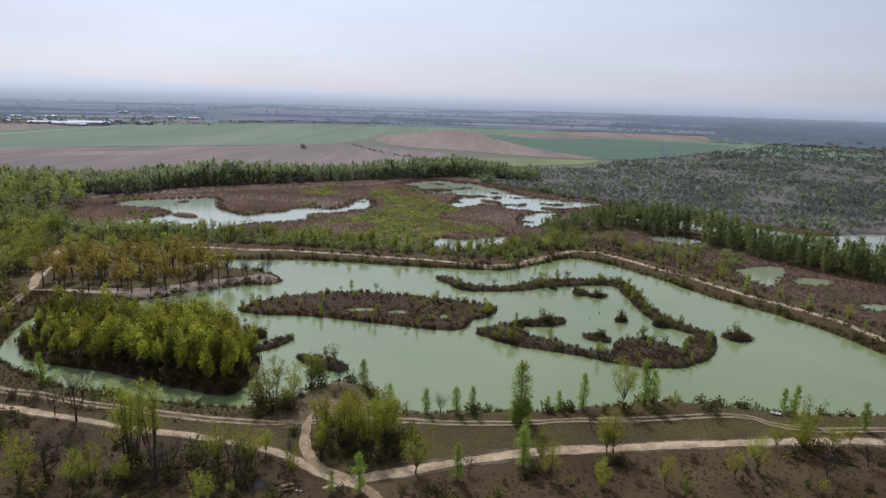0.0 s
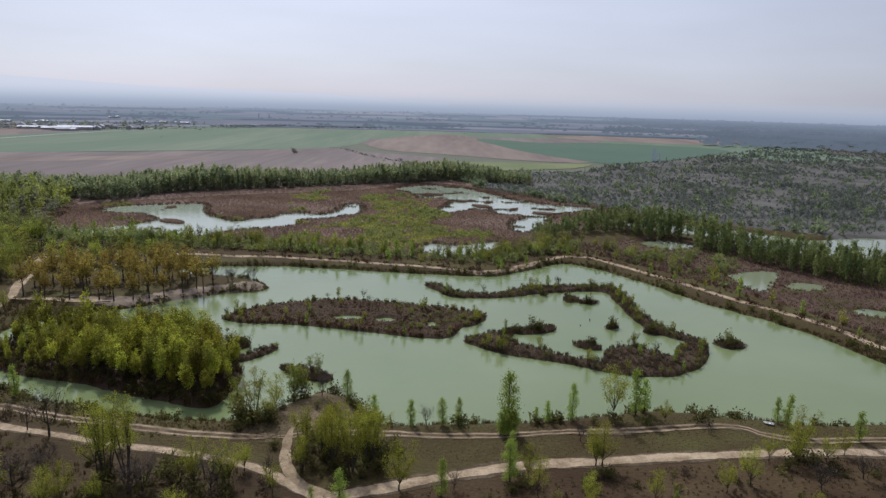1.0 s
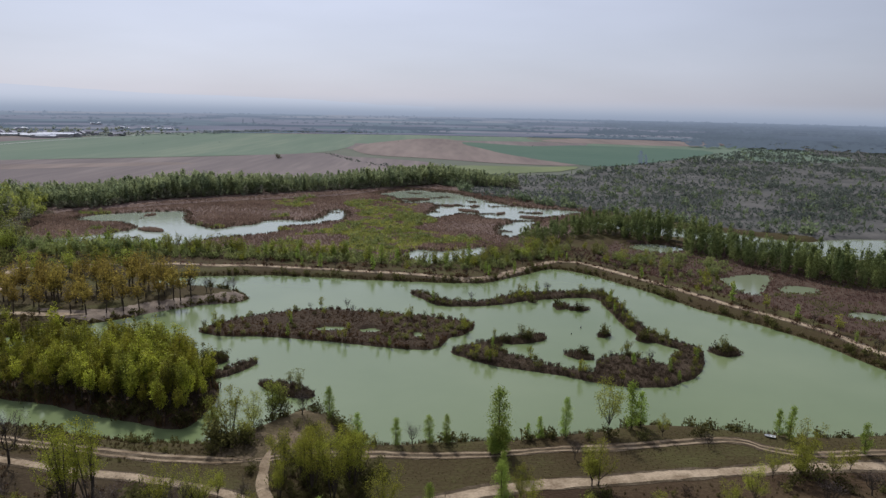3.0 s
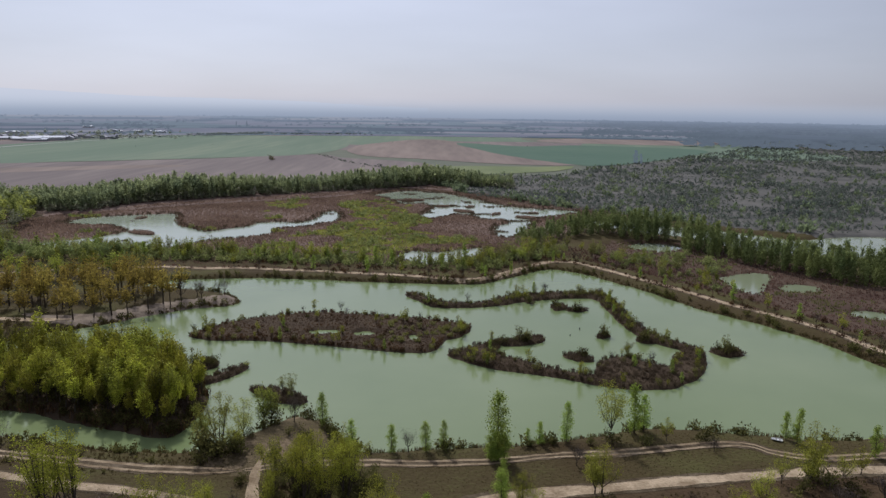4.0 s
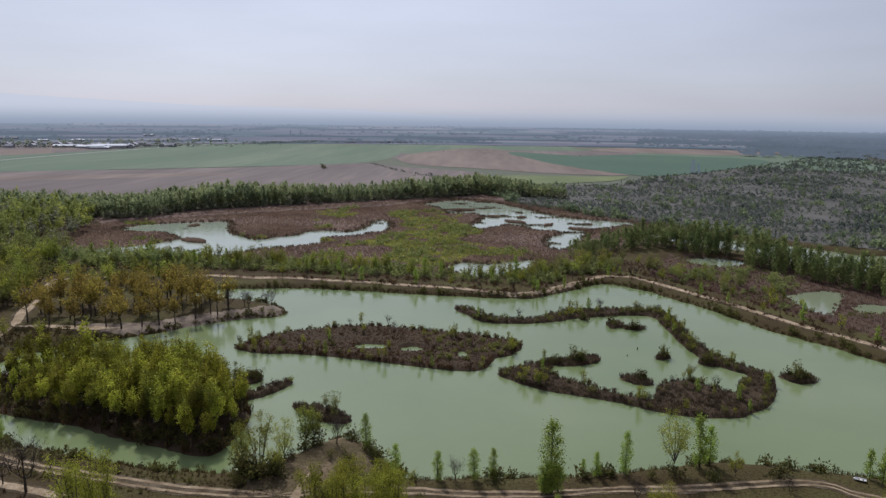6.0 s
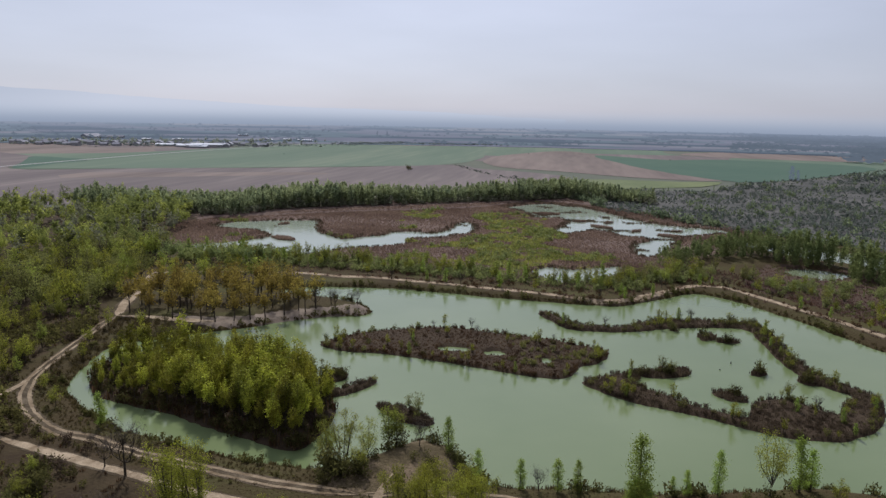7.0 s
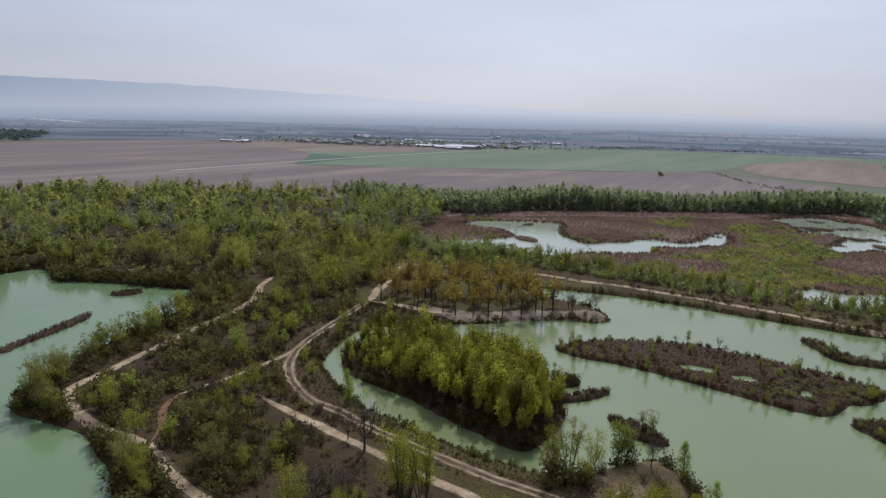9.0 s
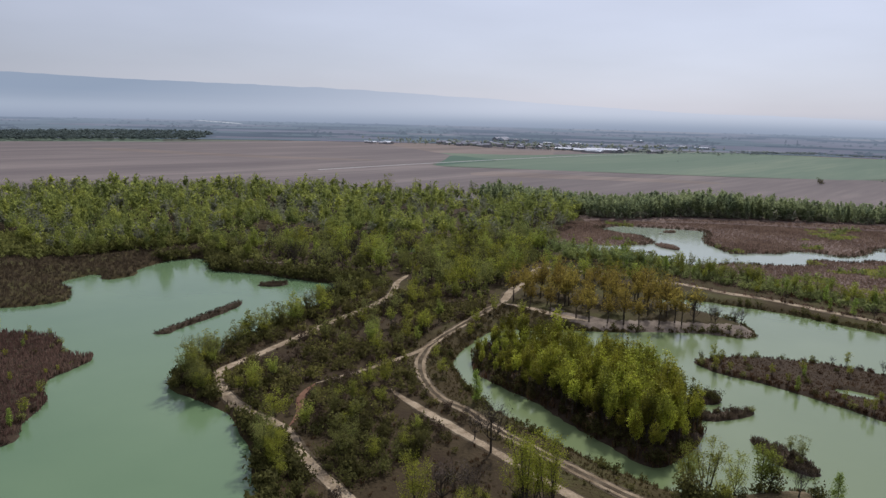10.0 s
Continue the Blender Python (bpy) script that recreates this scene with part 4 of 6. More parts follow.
def plant(kind, x, y, h, z=None, group="", label=""):
    seed = pick.randrange(4)
    if z is None:
        z = float(height([(x, y)])[0])
    far = 0 if math.hypot(x, y) < 137 and kind != "scrub" else 1 if math.hypot(x, y) < 190 else 2
    key = (kind, seed, far)
    spin = pick.uniform(0, 360)
    if key not in TEMPLATES:
        (tv, tf), (cv, cf), NATURAL[key] = plant_shape(kind, seed * 7 + len(kind), (2.0, 0.88, 0.42)[far])
        root = new(KINDS[kind][0])
        root.empty_display_size = 0.5
        mesh_ob("trunk" if kind not in ("scrub",) else "stem", tv, tf, BARK, root, True)
        mesh_ob("crown" if kind != "bare" else "twig_crown", cv, cf, LEAF[kind], root)
        tagged(root, KINDS[kind][1], KINDS[kind][2])
        tagged(root.children[-1], kind="stuff")
        TEMPLATES[key] = root
        made = root
        s = h / NATURAL[key]
        root.matrix_basis = pose(x, y, z - 0.05, 0, 0, spin) @ Matrix.Diagonal((s, s, s, 1))
    else:
        s = h / NATURAL[key]
        wide = s * pick.uniform(0.88, 1.15)
        t = TEMPLATES[key]
        made = copy_thing(t, Matrix.Identity(4))
        made.matrix_basis = pose(x, y, z - 0.05, 0, 0, spin) @ Matrix.Diagonal((wide, wide, s, 1))
    return tagged(made, label or KINDS[kind][1], KINDS[kind][2], group)


def scatter(line, gap, seed, clear_water=1.0, clear_track=2.0, thin=None):
    """Uneven points inside a closed line, off the water and the tracks."""
    line = smooth(line, 6) if not isinstance(line, np.ndarray) else line
    r = np.random.RandomState(seed)
    lo, hi = line.min(0), line.max(0)
    P = np.stack([a.ravel() for a in np.meshgrid(np.arange(lo[0], hi[0], gap), np.arange(lo[1], hi[1], gap))], 1)
    P = P + r.uniform(-0.48, 0.48, P.shape) * gap
    P = P[inside(P, line)]
    if clear_water is not None and len(P):
        P = P[lake_gap(P) > clear_water]
    if clear_track and len(P):
        for t in TRACKLINES:
            near = ((P > t.min(0) - 5) & (P < t.max(0) + 5)).all(1)
            bad = np.zeros(len(P), bool)
            if near.any():
                bad[near] = dist_line(P[near], t, False) < clear_track
                P = P[~bad]
    if thin is not None and len(P):
        P = P[r.rand(len(P)) < thin]
    return P


def beside(x, y, reach):
    """Whether a tall tree here would hang over a track to the north of it."""
    u = np.array((x, y)) / math.hypot(x, y)
    Q = np.array([np.array((x, y)) + u * k for k in np.arange(0, reach, 1.5)])
    return min(dist_line(Q, t_, False).min() for t_ in TRACKLINES) < 2.4


def stuff(name, P, z, size, shapes, material, label, category, seed=0, wide=1.0):
    """Many plants that nobody could count, joined into one mesh."""
    r = np.random.RandomState(seed)
    VV, FF, off = [], [], 0
    z, size = np.broadcast_to(z, len(P)), np.broadcast_to(size, len(P))
    for (x, y), zz, s in zip(P, z, size):
        V, F = shapes[r.randint(len(shapes))]
        t = r.uniform(0, 6.28)
        c, n = math.cos(t), math.sin(t)
        k = s * wide * r.uniform(0.75, 1.25)
        W = V @ np.array(((c, n, 0), (-n, c, 0), (0, 0, 1))) * np.array((k, k, s))
        VV.append(W + (x, y, zz))
        FF.append(F + off)
        off += len(V)
    if VV:
        return tagged(mesh_ob(name, np.concatenate(VV), np.concatenate(FF), material), label, category, kind="stuff")


def tuft(seed, blades=12, h=1.6, w=0.14, spread=0.85):
    """A clump of upright reeds, each a narrow leaning blade."""
    r = np.random.RandomState(seed)
    V, F = [], []
    for i in range(blades):
        x, y = r.uniform(-spread, spread, 2)
        t, k = r.uniform(0, 6.28), h * r.uniform(0.55, 1.1)
        dx, dy = w * math.cos(t), w * math.sin(t)
        lx, ly = r.uniform(-0.35, 0.35, 2)
        V += [(x - dx, y - dy, -0.15), (x + dx, y + dy, -0.15), (x + dx * 0.5 + lx, y + dy * 0.5 + ly, k), (x - dx * 0.6 + lx, y - dy * 0.6 + ly, k * 0.93)]
        F.append((4 * i, 4 * i + 1, 4 * i + 2, 4 * i + 3))
    return np.array(V), np.array(F)


TUFTS = [tuft(i) for i in range(6)]
LOWTUFTS = [tuft(20 + i, 10, 1.3, 0.3, 2.0) for i in range(6)]


def whole(kind, n, dense):
    """Trunkless crowns for woods seen from far off."""
    out = []
    for i in range(n):
        (tv, tf), (cv, cf), h = plant_shape(kind, 50 + i, dense)
        s = 1 / h
        out.append((cv * s, cf))
    return out

# ---- south shore: single trees ----
POPLARS = [(-84, 134, 6.7), (-18, 135, 6.5), (-12, 128.5, 5.8), (-5, 126, 5.4), (1, 126, 5.4), (4, 126.5, 5.5), (13, 123, 12.2), (19, 129, 3.3), (21, 129, 4.3), (26, 130, 7.7),
           (39, 133, 9.3), (41, 134, 7.1), (66, 131, 5.2), (67, 129, 6.8), (1, 101, 6.3), (12, 106, 7.2), (78, 124, 5.8), (-13.8, 95.8, 6.7), (-18, 95.6, 4), (12.7, 110.9, 6.3), (36.3, 98.2, 3.6)]
COPPICES = [(-35.5, 130, 10.4), (-52, 104, 14.0), (-49, 105, 13.0), (-22, 111, 9.5), (-17, 109, 10.6), (-14, 110, 10.2), (-11, 111, 9.7), (-19, 114, 8.8), (-10, 114, 8.6), (-13, 117, 8.5), (-17, 118, 8.0)]
WILLOWS = [(-31, 124.8, 5.6), (34, 131, 11.1), (64, 118, 9.2), (15, 107, 6.2), (28, 112, 8.3), (16, 102, 6.6), (24, 101, 5.0), (34, 101, 5.5), (-31, 107, 5.1),
           (27, 112, 6.7), (-31, 130, 7.1), (44, 130, 4.6),
           (-37, 101, 9.0), (-32, 102, 8.0), (51, 107, 7.1), (46, 104, 5.5), (72, 118, 5.0), (23.5, 97.5, 5), (58, 99.5, 3.5), (57.7, 115.4, 5.3), (68, 116.1, 4.9), (61.7, 114.9, 7.5), (-54, 105.5, 10.5), (-56.4, 93.8, 7.1), (-54.5, 95.0, 7.5),
           (-64.5, 93.3, 10), (-24.8, 100.5, 5.2), (-34.4, 103.7, 5), (-5.6, 102.3, 8.4)]
BARES = [(-68, 117, 10.5), (-23, 134, 5.6), (-2, 126, 4.5), (-26, 104, 5.1), (-73, 119, 5.9), (-34, 100, 8.0), (26, 121, 4.1), (51, 126, 3.2), (-44, 99, 8.0), (71, 110, 5.6), (62, 106, 5.9),
         (3, 103, 4.1), (-60, 100, 7.9), (-63, 98, 9.0)]
BROAD = [(13.2, 122.4, 5.6), (-38.6, 130.4, 8.8), (-29, 135.6, 9.0), (-27.4, 135.2, 7.6)]
for kind, rows in (("forest", BROAD), ("poplar", POPLARS), ("coppice", COPPICES), ("willow", WILLOWS), ("bare", BARES)):
    for x, y, h in rows:
        plant(kind, x, y, h, group="trees along the near shore")

for x, y in scatter([(-24, 108), (-16, 106), (-8, 109), (-7, 114), (-11, 119), (-18, 120), (-23, 116)], 6.6, 77, 1.0, 1.4):
    plant("coppice", x, y, pick.uniform(6.0, 9.5), group="trees along the near shore", label="slender multi-stemmed tree with yellow-green leaves by the fork")
for x, y in scatter([(-25, 107), (-16, 104.5), (-7, 108), (-6, 114), (-11, 120), (-18, 121), (-24, 116)], 2.1, 78, 1.0, 1.2):
    plant("scrub", x, y, pick.uniform(1.0, 2.4), group="shrubs under the grove")
for x, y, h in ((-36, 121, 2.5), (-34, 123.5, 3), (-31, 124, 3.2), (-24, 122, 2.6), (-20, 128, 2.2), (-40, 103, 5), (-43, 106, 3), (-28, 115, 2), (63, 116.5, 2.8), (65, 115, 3.0), (60, 113, 2.6), (67, 112, 2.4), (14, 104.5, 2.2), (12, 102.5, 2.0), (26, 108, 2.0), (-51, 103, 2.4), (-53, 106.5, 2.2), (-36, 99, 3), (-32, 101, 2.6), (40, 128.5, 2.2), (34, 129, 2.6), (30, 128.5, 1.8), (51, 130, 2.8), (19.5, 128, 1.6), (-21.5, 138, 2.4), (-20.2, 137.4, 2.0), (-17.2, 133.8, 2.2), (-15.5, 131.6, 2.6), (-16, 132.6, 2.0), (-26.8, 134.4, 3.0), (-28, 132, 2.0), (-35.8, 124.6, 4.2), (-37.4, 125.6, 3.6), (-34.2, 123.6, 3.4), (-31.5, 124.5, 3.6), (-23, 129, 1.4), (-30, 129, 1.6), (-13, 131.6, 2.2)):
    plant("scrub", x, y, h, group="shrubs under the grove")

# the wooded island
for x, y in scatter(ISLES["tree"], 2.5, 1, None, 0):
    rim_ = -signed(np.array([(x, y)]), ISLES["tree"])[0]
    if rim_ > 1.1:
        tall_ = pick.uniform(5.0, 10.0) * (0.72 if x < -86 and y < 168 else 1) + 2.0 * min(1, max(0, (x + 85) / 25))
        plant("isle", x, y, tall_ * min(1, 0.68 + 0.06 * rim_), 1.0, "trees on the wooded island", "slender young tree with yellow-green leaves on the wooded island")

# the peninsula: a grove of budding trees
for x, y in scatter([(-128, 205), (-110, 207), (-92, 213), (-78, 222), (-74, 232), (-88, 238), (-105, 238), (-125, 228), (-132, 215)], 5.6, 4, 4.5, 1.6):
    plant("budding", x, y, pick.uniform(9, 12.5), group="grove on the peninsula")
for x, y in ((-116, 203), (-108.5, 202.5), (-100, 203), (-95.5, 202.5), (-91, 205), (-87, 207), (-83.5, 209.5), (-79.5, 214), (-77, 219), (-74.5, 218)):
    plant("budding", x, y, pick.uniform(9.0, 11.5), group="grove on the peninsula", label="tall budding tree on the peninsula's sandy edge")
for x, y, h in ((-72.8, 222.5, 8), (-67.5, 225, 7), (-62, 230, 6.5), (-64, 231.5, 5), (-70, 229, 6)):
    plant("bare", x, y, h, group="grove on the peninsula")

for x, y in scatter([(-165, 225), (-140, 212), (-132, 225), (-128, 242), (-100, 246), (-97, 266), (-112, 268), (-150, 256), (-165, 262)], 5.2, 61, 1.5, 2.0):
    if not beside(x, y, 9):
        plant(pick.choice(("forest", "olive", "willow")), x, y, pick.uniform(6, 10), group="trees behind the peninsula")
P = scatter([(-215, 300), (-190, 282), (-155, 272), (-120, 280), (-105, 292), (-125, 305), (-160, 305), (-190, 330)], 4.0, 62, 1.0, 2.0)
BUSH = whole("scrub", 6, 0.25)
U = P / np.linalg.norm(P, axis=1)[:, None]
P = P[~np.any([inside(P + U * k, smooth(WOODPOND, 4)) for k in range(2, 14, 3)], axis=0)]
stuff("young_wood", P, height(P), np.random.RandomState(63).uniform(5, 9.5, len(P)) * np.clip((312 - P[:, 1]) / 34, 0.42, 1), whole("forest", 5, 0.2), YOUNGWOOD, "young green wood between lane and marsh", "woods", 64)
P = scatter([(-70, 110), (-20, 97), (40, 110), (110, 115), (115, 92), (40, 82), (-20, 80), (-60, 92)], 2.4, 66, 1.0, 1.8, 0.24)
half = np.random.RandomState(70).rand(len(P)) < 0.5
stuff("low_shrubs", P[half], height(P[half]), np.random.RandomState(69).uniform(0.6, 1.8, int(half.sum())), BUSH, UNDERLEAF, "low dull-green shrubs south of the road", "scrub", 65)
P = P[~half]
stuff("twiggy_shrubs", P, height(P), np.random.RandomState(67).uniform(0.5, 1.5, len(P)), whole("scrub", 6, 0.5), PURPLE, "leafless brown twiggy shrubs south of the road", "scrub", 68)

# scrubland between the two lakes
for i, (x, y) in enumerate(scatter(BETWEEN, 6.2, 7, 1.0, 2.2)):
    if x > -76 and pick.random() < 0.74:
        continue
    if beside(x, y, 6) or noise.noise((x * 0.05, y * 0.05, 3)) < -0.14:
        continue
    plant(pick.choice(("olive", "willow", "bare", "willow", "olive", "forest")), x, y, pick.uniform(3.0, 7.5), group="trees between the lakes")
B1 = scatter(BETWEEN, 2.15, 8, 0.6, 1.6, 0.85)
B1 = B1[[noise.noise((x * 0.07, y * 0.07, 13)) > -0.3 for x, y in B1]]
B1 = B1[(B1[:, 0] < -76) | (np.random.RandomState(6).rand(len(B1)) < 0.14)]
near = np.hypot(B1[:, 0] + 85, B1[:, 1] - 100)
order = np.argsort(near)
for x, y in B1[order[:60]]:
    plant("scrub", x, y, pick.uniform(1.4, 3.4), group="shrubs between the lakes")
BUSH = whole("scrub", 6, 0.25)
P = B1[order[60:]]
dry = np.random.RandomState(13).rand(len(P)) < 0.26
stuff("twiggy_shrubs", P[dry], height(P[dry]), np.random.RandomState(14).uniform(0.9, 2.4, int(dry.sum())), whole("scrub", 6, 0.4), PURPLE, "leafless brown undergrowth between the lakes", "scrub", 18)
P = P[~dry]
stuff("undergrowth", P, height(P), np.random.RandomState(12).uniform(1.0, 3.0, len(P)), BUSH, UNDERLEAF, "dense dull-green undergrowth between the lakes", "scrub", 21)
P = scatter(BETWEEN, 2.6, 81, 0.6, 1.6, 0.55)
stuff("dead_bracken", P, height(P), 0.4, TUFTS, DRYSCRUB, "dry brown stalks under the shrubs", "grass", 22)
for x, y in scatter([(-70, 112), (-20, 98), (40, 112), (110, 117), (115, 92), (40, 82), (-20, 80), (-60, 92)], 6.0, 9, 1.0, 2.2, 0.42):
    plant("scrub", x, y, pick.uniform(1.0, 2.6), group="shrubs south of the road")
P = scatter([(-70, 112), (-20, 98), (40, 112), (110, 117), (115, 92), (40, 82), (-20, 80), (-60, 92)], 1.3, 10, 1.0, 2.0, 0.7)
stuff("dry_grass", P, height(P), 0.22, TUFTS, DRYGRASS, "dry brown grass south of the road", "grass", 23)

for kind, x, y, h in (("willow", -102.6, 126.2, 7.5), ("willow", -105, 99.6, 7), ("willow", -119, 104.7, 6.5), ("forest", -122, 107, 6.5), ("olive", -128, 98.5, 7), ("olive", -133.6, 100, 9), ("willow", -136, 102, 8.5), ("olive", -139, 104, 8),
                      ("forest", -152.5, 127.6, 8), ("olive", -153, 132, 7.5), ("olive", -155, 137, 8), ("willow", -156, 145, 8.5), ("bare", -159, 152, 8), ("bare", -162, 164, 9), ("olive", -164, 170, 9), ("willow", -94, 91, 6), ("willow", -91, 88.5, 5),
                      ("forest", -117, 153, 5), ("willow", -123, 162, 6), ("forest", -126, 172, 7), ("willow", -95, 110, 4), ("willow", -99, 116, 4.5)):
    plant(kind, x, y, h, group="trees between the lakes")
rimW = smooth(WEST, 2.2)
for q in rimW:
    d = q + np.array((pick.uniform(0, 6), pick.uniform(0, 6)))
    if -165 < d[0] < -84 and 78 < d[1] < 175 and lake_gap(d[None])[0] > 0.7 and not beside(d[0], d[1], 6):
        plant(pick.choice(("olive", "forest", "olive", "willow")), d[0], d[1], pick.uniform(3.5, 8.0), group="trees on the western lake's bank")

P = scatter([(-114, 149), (-104, 149), (-111, 172), (-112, 186), (-104, 190), (-108, 200), (-122, 203), (-126, 190), (-119, 163)], 1.9, 82, 0.6, 1.5)
stuff("verge_shrubs", P, height(P), np.random.RandomState(83).uniform(0.5, 1.5, len(P)), BUSH, DRYGRASS, "low olive shrubs and grass between track and lake", "scrub", 84)
for x, y, h in ((-112, 168, 4.5), (-116, 176, 5.5), (-120, 190, 6.0), (-113, 194, 5.0), (-106, 147, 4.0), (-98, 140, 4.5)):
    plant("willow", x, y, h, group="trees along the near shore")

P = np.concatenate([smooth(WEST, 0.8)] * 4)
P = P + np.random.RandomState(85).uniform(-7, 7, P.shape)
g = lake_gap(P)
P = P[(g > 0.4) & (g < 9) & (P[:, 1] > 162) & (P[:, 0] > -262) & (np.min([dist_line(P, t_, False) for t_ in TRACKLINES], axis=0) > 1.8)]
stuff("bank_thicket", P, height(P), np.random.RandomState(86).uniform(1.2, 3.8, len(P)), BUSH, LEAF["scrub"], "dark thicket on the wooded lake bank", "scrub", 87)

P = np.concatenate([smooth(WEST, 0.8)] * 5)
P = P + np.random.RandomState(57).uniform(-7, 7, P.shape)
g = lake_gap(P)
P = P[(g > 0.2) & (g < 7) & (P[:, 1] < 162) & (P[:, 1] > 60) & (P[:, 0] > -165) & (np.min([dist_line(P, t_, False) for t_ in TRACKLINES], axis=0) > 1.5)]
stuff("bank_thicket", P, height(P), np.random.RandomState(58).uniform(0.9, 2.9, len(P)), BUSH, LEAF["scrub"], "dark shrubs overhanging the lake's steep bank", "scrub", 59)

P = scatter([(-345, 95), (-305, 122), (-287, 142), (-277, 190), (-258, 184), (-236, 178), (-228, 186), (-262, 200), (-305, 190), (-350, 130)], 2.7, 88, 0.5, 2.0)
stuff("bank_thicket", P, height(P), np.random.RandomState(89).uniform(1.5, 4.5, len(P)), BUSH, LEAF["olive"], "olive thicket at the edge of the western wood", "scrub", 90)

STRIP = [(-117, 152), (-103, 131), (-70, 121), (-40, 118), (-40, 127), (-70, 131), (-86, 138), (-100, 146), (-110, 158)]
P = scatter(STRIP, 1.0, 105, 0.4, 1.2, 0.8)
stuff("meadow_grass", P, height(P), 0.26, TUFTS, DRYGRASS, "patchy olive grass along the bank track", "grass", 106)
P = scatter(STRIP, 2.6, 107, 0.4, 1.6, 0.5)
stuff("verge_shrubs", P, height(P), np.random.RandomState(108).uniform(0.4, 1.3, len(P)), BUSH, UNDERLEAF, "low olive shrubs along the bank track", "scrub", 109)

# banks of the main lake
rim = smooth(MAIN, 0.45)
r = np.random.RandomState(31)
P = rim + r.uniform(-2.6, 2.6, rim.shape)
g = lake_gap(P)
P = P[(g > 0.5) & (g < 4) & (r.rand(len(P)) < 0.5 + 0.5 * np.sin(P[:, 0] * 0.35))]
stuff("bank_shrubs", P, height(P), r.uniform(0.7, 2.0, len(P)), BUSH, LEAF["scrub"], "low dull-olive shrubs along the lake bank", "scrub", 24)
for c in (smooth(DYKE, 1.4, closed=False), smooth(DYKE, 1.4, closed=False)):
    P = c[60:] + r.uniform(-6, 6, c[60:].shape)
    g = lake_gap(P)
    ok = (g > 0.8) & (dist_line(P, smooth(DYKE, 4, closed=False), False) > 1.7)
    stuff("bank_shrubs", P[ok], height(P[ok]), r.uniform(0.5, 1.5, int(ok.sum())), BUSH, DRYSCRUB, "low brown shrubs along the dyke", "scrub", 25)

# belt of young trees on the dyke and behind it
for x, y in scatter([(-150, 282), (-100, 281), (-60, 279), (-10, 272), (20, 266), (40, 282), (55, 296), (50, 312), (20, 286), (-10, 282), (-40, 292), (-90, 298), (-140, 308)], 4.7, 12, 1.5, 2.0):
    plant(pick.choice(("forest", "poplar", "olive", "willow")), x, y, pick.uniform(3.5, 8), group="tree belt on the dyke")
P = scatter([(-150, 280), (-100, 279), (-60, 277), (-10, 270), (20, 265), (40, 282), (55, 296), (50, 312), (20, 288), (-10, 286), (-40, 297), (-90, 304), (-140, 312)], 2.6, 121, 1.0, 1.8, 0.75)
stuff("belt_bushes", P, height(P), np.random.RandomState(41).uniform(1.2, 3.2, len(P)), BUSH, MARSHBUSH, "fresh green bushes along the dyke", "scrub", 35)
CORNER = [(50, 298), (66, 290), (82, 262), (98, 240), (108, 246), (94, 274), (76, 302), (58, 314)]
P = scatter(CORNER, 2.4, 123, 1.0, 1.8, 0.14)
stuff("belt_bushes", P, height(P), np.random.RandomState(42).uniform(0.8, 2.4, len(P)), BUSH, MARSHBUSH, "fresh green bushes along the dyke", "scrub", 36)
P = scatter(CORNER, 1.4, 124, 0.6, 1.6, 0.8)
stuff("dry_grass", P, height(P), 0.4, TUFTS, WETREED, "dry brown grass beside the dyke", "grass", 37)
for x, y in scatter(CORNER, 7.5, 125, 1.0, 2.0):
    plant(pick.choice(("forest", "willow", "olive")), x, y, pick.uniform(3.5, 7), group="tree belt on the dyke")
for x, y in smooth(DYKE, 13, closed=False)[8:]:
    plant(pick.choice(("willow", "bare", "poplar")), x + pick.uniform(-4, 4), y - pick.uniform(2.2, 3.5), pick.uniform(3, 6), group="trees beside the dyke track")

# woods west of the lakes: the nearest singly, the rest as one mass
W = scatter(WOODLAND, 5.7, 15, 1.5, 2.5)
POND_LINE = smooth(WOODPOND, 4)
U = W / np.linalg.norm(W, axis=1)[:, None]
W = W[~np.any([inside(W + U * k, q_) for k in range(2, 14, 3) for q_ in (POND_LINE, smooth(WOODPOND_W, 4))], axis=0)]
d = np.hypot(W[:, 0] + 100, W[:, 1] - 150)
order = np.argsort(d)
for x, y in W[order[:200]]:
    if beside(x, y, 10):
        continue
    plant(pick.choice(("forest", "olive", "willow", "olive", "bare", "forest", "olive")), x, y, pick.uniform(6.0, 13), group="nearest trees of the western wood")
rest = W[order[200:]]
FOREST, BUSH, TALL = whole("forest", 6, 0.11), whole("scrub", 6, 0.10), whole("poplar", 5, 0.09)
patch = np.array([noise.noise((x * 0.02, y * 0.02, 5)) + 0.6 * noise.noise((x * 0.06, y * 0.06, 8)) for x, y in rest])
rest, patch = rest[patch > -0.24], patch[patch > -0.24]
tall = np.random.RandomState(2).uniform(7.0, 13.0, len(rest)) * (1 + 0.6 * patch)
brown = np.random.RandomState(22).rand(len(rest)) < 0.28 - 0.35 * patch
fine_ = np.arange(len(rest)) < 480
FINE = whole("forest", 6, 0.32) + whole("poplar", 2, 0.25)
P = scatter(WOODLAND, 4.0, 101, 1.0, 2.0, 0.6)
P = P[(np.hypot(P[:, 0], P[:, 1]) < 360)]
stuff("undergrowth", P, height(P), np.random.RandomState(102).uniform(1.0, 3.2, len(P)), BUSH, LEAF["olive"], "olive undergrowth beneath the western wood", "scrub", 103)
stuff("woodland", rest[~brown & fine_], height(rest[~brown & fine_]), tall[~brown & fine_], FINE, WOODLEAF, "spring-green woodland nearest the lakes", "woods", 34, wide=1.0)
cut = ~brown & ~fine_
